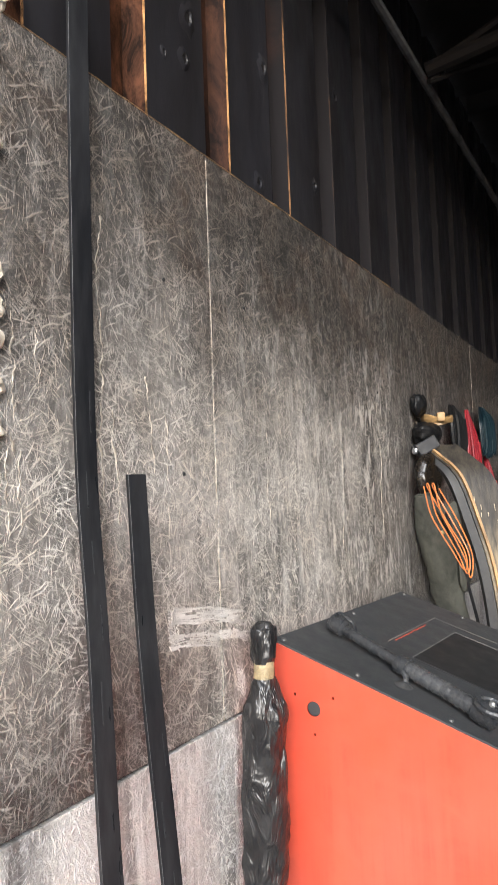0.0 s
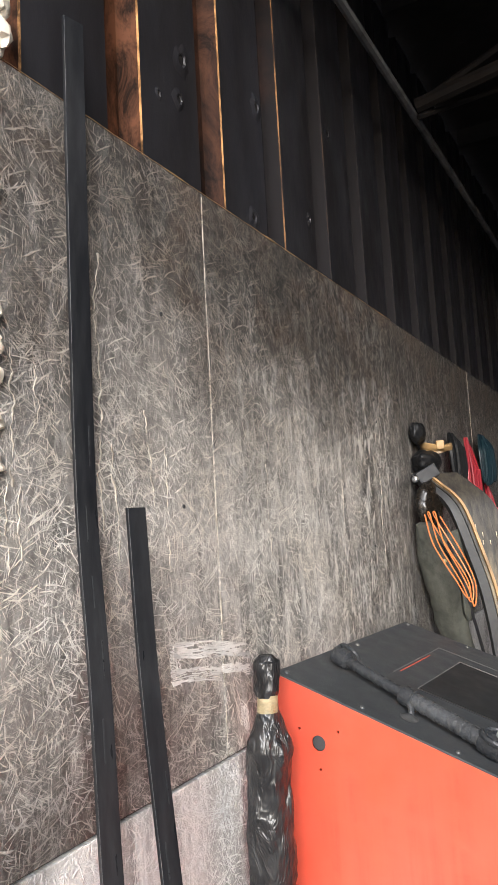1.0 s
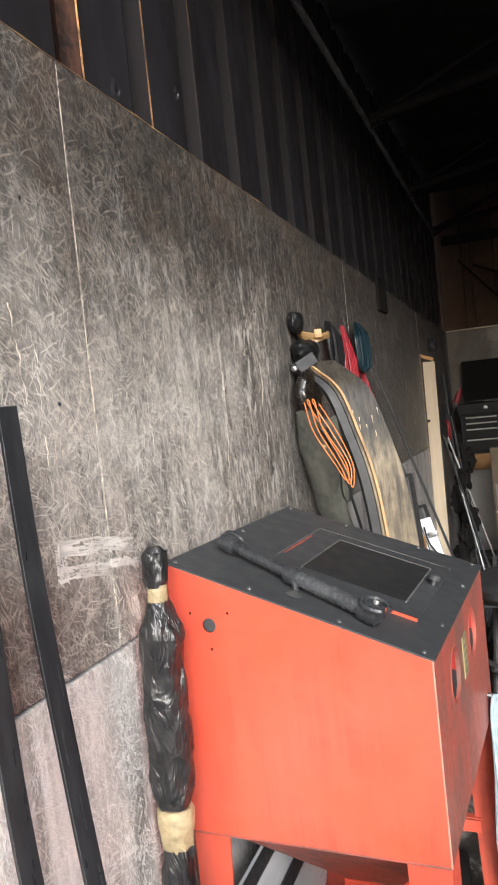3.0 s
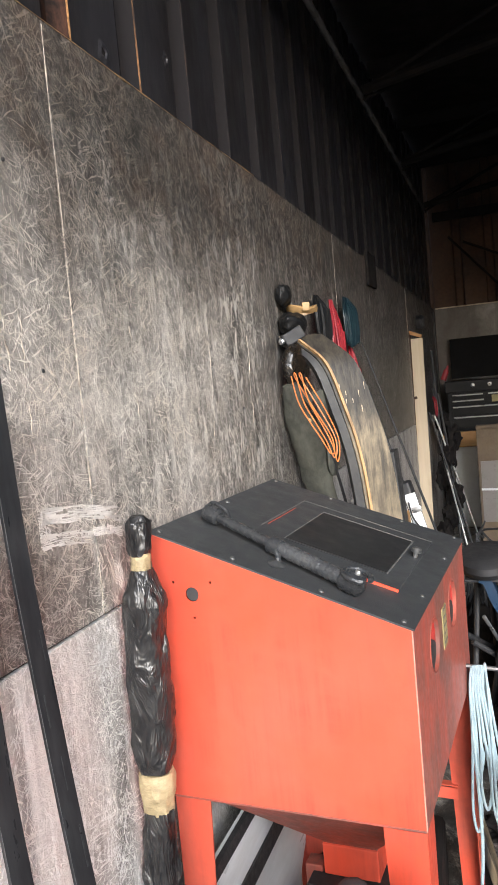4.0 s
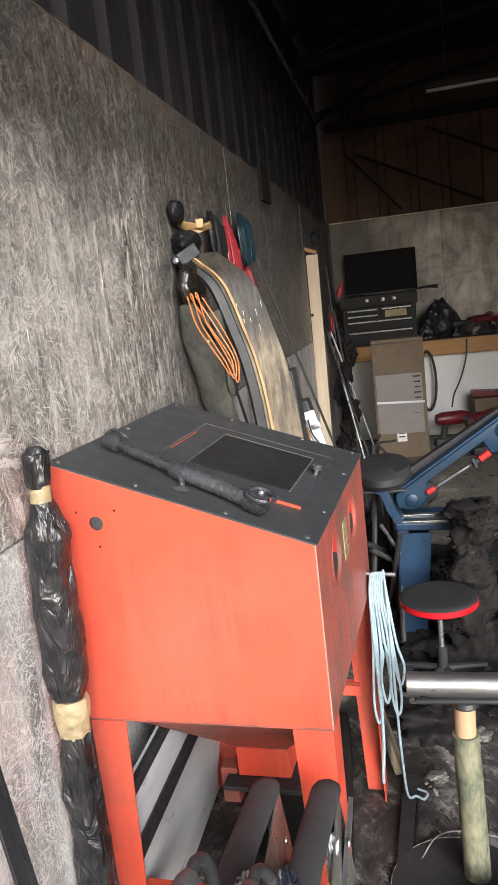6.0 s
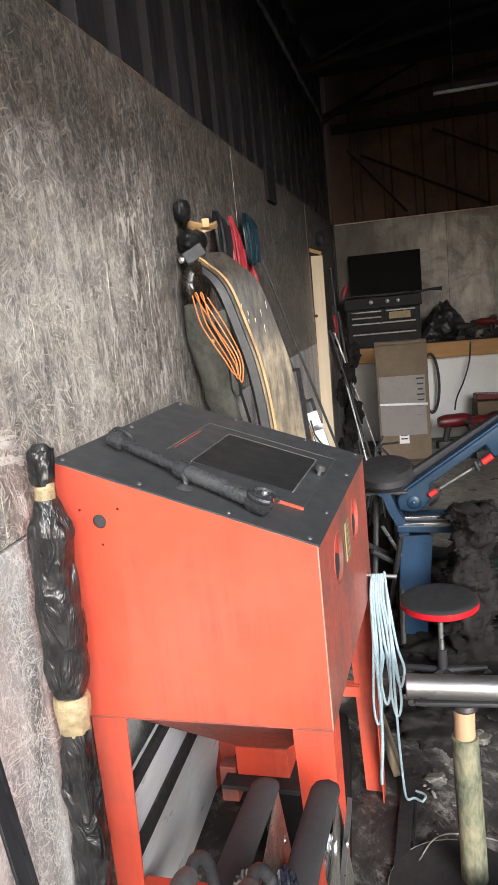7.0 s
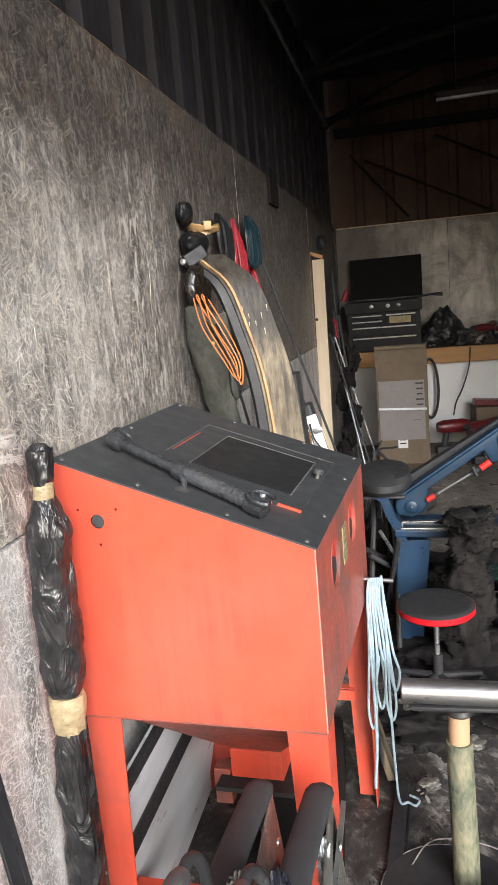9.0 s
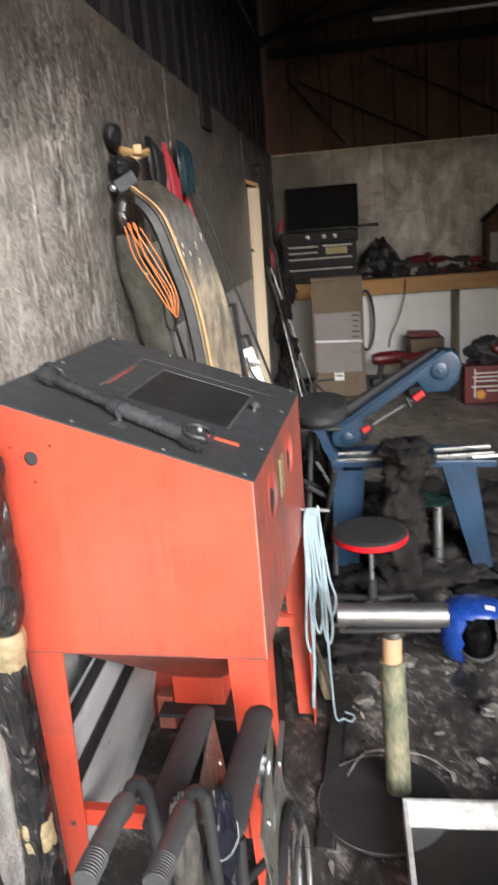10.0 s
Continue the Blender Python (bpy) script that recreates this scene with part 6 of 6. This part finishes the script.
part("sheet", slab(0.0, 1.0, 0.0, 0.008), M["film"], screen)
part("edge_strip", slab(0.0, 0.06, 0.009, 0.014), M["rubber"], screen, "black edge strip")
part("edge_strip", slab(0.28, 0.38, 0.009, 0.006), M["rubber"], screen, "black edge strip")
# plain black block filling the space under the cabinet
bm = box((0.42, 2.1, 0.1), (0.3, 0.7, 0.2), (0, 0, 4), 0.02)
single("black_block", bm, M["soot"], "black block under the cabinet", "crate", False)
single("floor_strip", box((0.728, 2.03, 0.006), (0.045, 0.66, 0.012), (0, 0, -3.4), 0.002), M["rubber"], "black flat strip lying on the floor", "strip", False)
single("floor_strip", box((0.756, 2.0, 0.004), (0.006, 0.6, 0.008), (0, 0, -3.4), 0.001), M["frame_steel"], "thin grey metal strip lying on the floor", "strip", False)
single("leaning_plank", box((0.63, 2.42, 0.31), (0.025, 0.09, 0.64), (0, -14, 0), 0.004), M["ply"], "weathered plank leaning behind the cabinet legs", "plank", False)

# ---- ash, rubble and light above ----
spine = curve([(1.02, 3.27, -0.01), (1.02, 3.27, 0.15), (1.03, 3.27, 0.30), (1.04, 3.27, 0.42), (1.05, 3.27, 0.53), (1.065, 3.27, 0.62), (1.06, 3.27, 0.675), (1.06, 3.27, 0.70)], 9)
girth = np.interp([q.z for q in spine], (-0.01, 0.15, 0.30, 0.42, 0.53, 0.62, 0.675, 0.70), (0.10, 0.10, 0.115, 0.10, 0.09, 0.115, 0.112, 0.075))
bm = tube(spine, [float(g) for g in girth], 64)
for v in bm.verts:
    c = Vector((1.045, 3.27, v.co.z))
    v.co += (v.co - c) * (0.5 * noise.fractal(v.co * 9, 0.8, 2.0, 4)) + (v.co - c).normalized() * 0.010 * noise.fractal(v.co * 45, 0.6, 2.0, 4)
    v.co.z += 0.03 * noise.noise(v.co * 14) * min(1.0, max(0.0, v.co.z * 3))
clump = [(v.co.copy(), (v.co - Vector((1.045, 3.27, v.co.z - 0.03))).normalized()) for v in bm.verts if v.co.z > 0.1 and v.co.y < 3.3]
for q, d in random.sample(clump, min(1400, len(clump))):
    w = Vector((random.uniform(-1, 1), random.uniform(-0.4, 0.4), random.uniform(-1, 1))) * 0.5 + d
    tip = bm.verts.new(q + w * random.uniform(0.008, 0.024))
    feet = [bm.verts.new(q + Vector((random.uniform(-1, 1), random.uniform(-1, 1), random.uniform(-1, 1))) * 0.005) for k in range(3)]
    for k in range(3):
        bm.faces.new((feet[k], feet[(k + 1) % 3], tip))
single("ash_mound", bm, M["ash_grey"], "tall clump of fluffy black ash before the saw", "ash mound", sharp=180)
for k, (x, y, sx, sy, h) in enumerate(((1.15, 4.15, 0.5, 0.35, 0.16), (1.75, 4.0, 0.4, 0.35, 0.12), (1.3, 3.6, 0.4, 0.3, 0.06), (0.95, 3.35, 0.3, 0.3, 0.07), (1.9, 3.1, 0.5, 0.4, 0.06), (0.85, 2.75, 0.2, 0.2, 0.05))):
    bm = lump((x, y, -0.02), (sx, sy, h), 0.5, 2.4, 40 + k, 5)
    for v in bm.verts:
        v.co.z = max(v.co.z, -0.02)
    single("ash_mound", bm, M["ash"], "low mound of black ash on the floor", "ash mound", group="ash mounds", sharp=180)
bm = bmesh.new()
for k in range(1300):
    x, y = 0.72 + 1.9 * random.random(), 1.5 + 3.4 * random.random() ** 1.2
    s = random.choice((0.0015, 0.002, 0.002, 0.003, 0.003, 0.004, 0.008)) * random.uniform(0.6, 1.3)
    got = bmesh.ops.create_icosphere(bm, subdivisions=1, radius=1.0)["verts"]
    m = pose(x, y, s * 0.3, random.uniform(-20, 20), random.uniform(-20, 20), random.uniform(0, 360)) @ Matrix.Diagonal((s * random.uniform(0.8, 3.0), s, s * 0.22, 1))
    for v in got:
        v.co = m @ (v.co * (1 + 0.9 * noise.noise(v.co * 2 + Vector((k * 1.7, 0, 0)))))
single("rubble", bm, M["debris"], "pale chips and flakes scattered over the ash", "rubble", False, kind="stuff")
for k, (x, y, s) in enumerate(((0.83, 2.86, 0.075), (0.84, 2.36, 0.028), (1.3, 2.3, 0.05), (1.15, 2.95, 0.05), (1.35, 2.05, 0.05), (1.0, 2.6, 0.035), (1.45, 2.7, 0.06))):
    single("crumpled_film", lump((x, y, s * 0.35), (s * 1.2, s, s * 0.45), 0.45, 1.7, 60 + k, 4), M["crinkle"], "crumpled scrap of dirty plastic film", "scrap", group="film scraps")
single("wire", tube(curve([(0.76, 1.95, 0.006), (0.82, 2.06, 0.02), (0.9, 2.1, 0.012), (1.02, 2.08, 0.006), (1.1, 2.0, 0.006)], 8), 0.0025, 6), M["debris"], "thin pale wire lying on the floor", "wire")
lampbox = thing("tube_light", "unlit fluorescent tube fitting under the roof", "light fitting", (1.85, 6.0, 2.98))
part("tube", tube([(-0.74, 0, 0), (0.74, 0.02, 0.02)], 0.014, 12), M["sooty_tube"], lampbox, "smoked glass tube")
part("tray", box((0, 0.01, 0.04), (1.5, 0.06, 0.04), (0, -0.8, 0), 0.004), M["soot"], lampbox, smooth=False)
for x in (-0.6, 0.6):
    part("chain", tube([(x, 0.01, 0.05), (x, 0.01, 0.95)], 0.003, 5), M["frame_steel"], lampbox)
single("tie_beam", box((2.2, 8.5, 3.32), (4.1, 0.08, 0.09), (0, 0, 0), 0.004), M["soot"], "soot-black steel tie beam on the end wall", "beam", False)
for a, b in (((0.45, 8.55, 3.03), (1.75, 8.55, 2.38)), ((1.2, 8.55, 3.2), (2.5, 8.55, 2.55)), ((0.3, 8.55, 3.1), (0.9, 8.55, 2.4))):
    single("brace", tube([a, b], 0.014, 6), M["soot"], "thin sooty brace across the end wall", "brace", group="end wall braces")
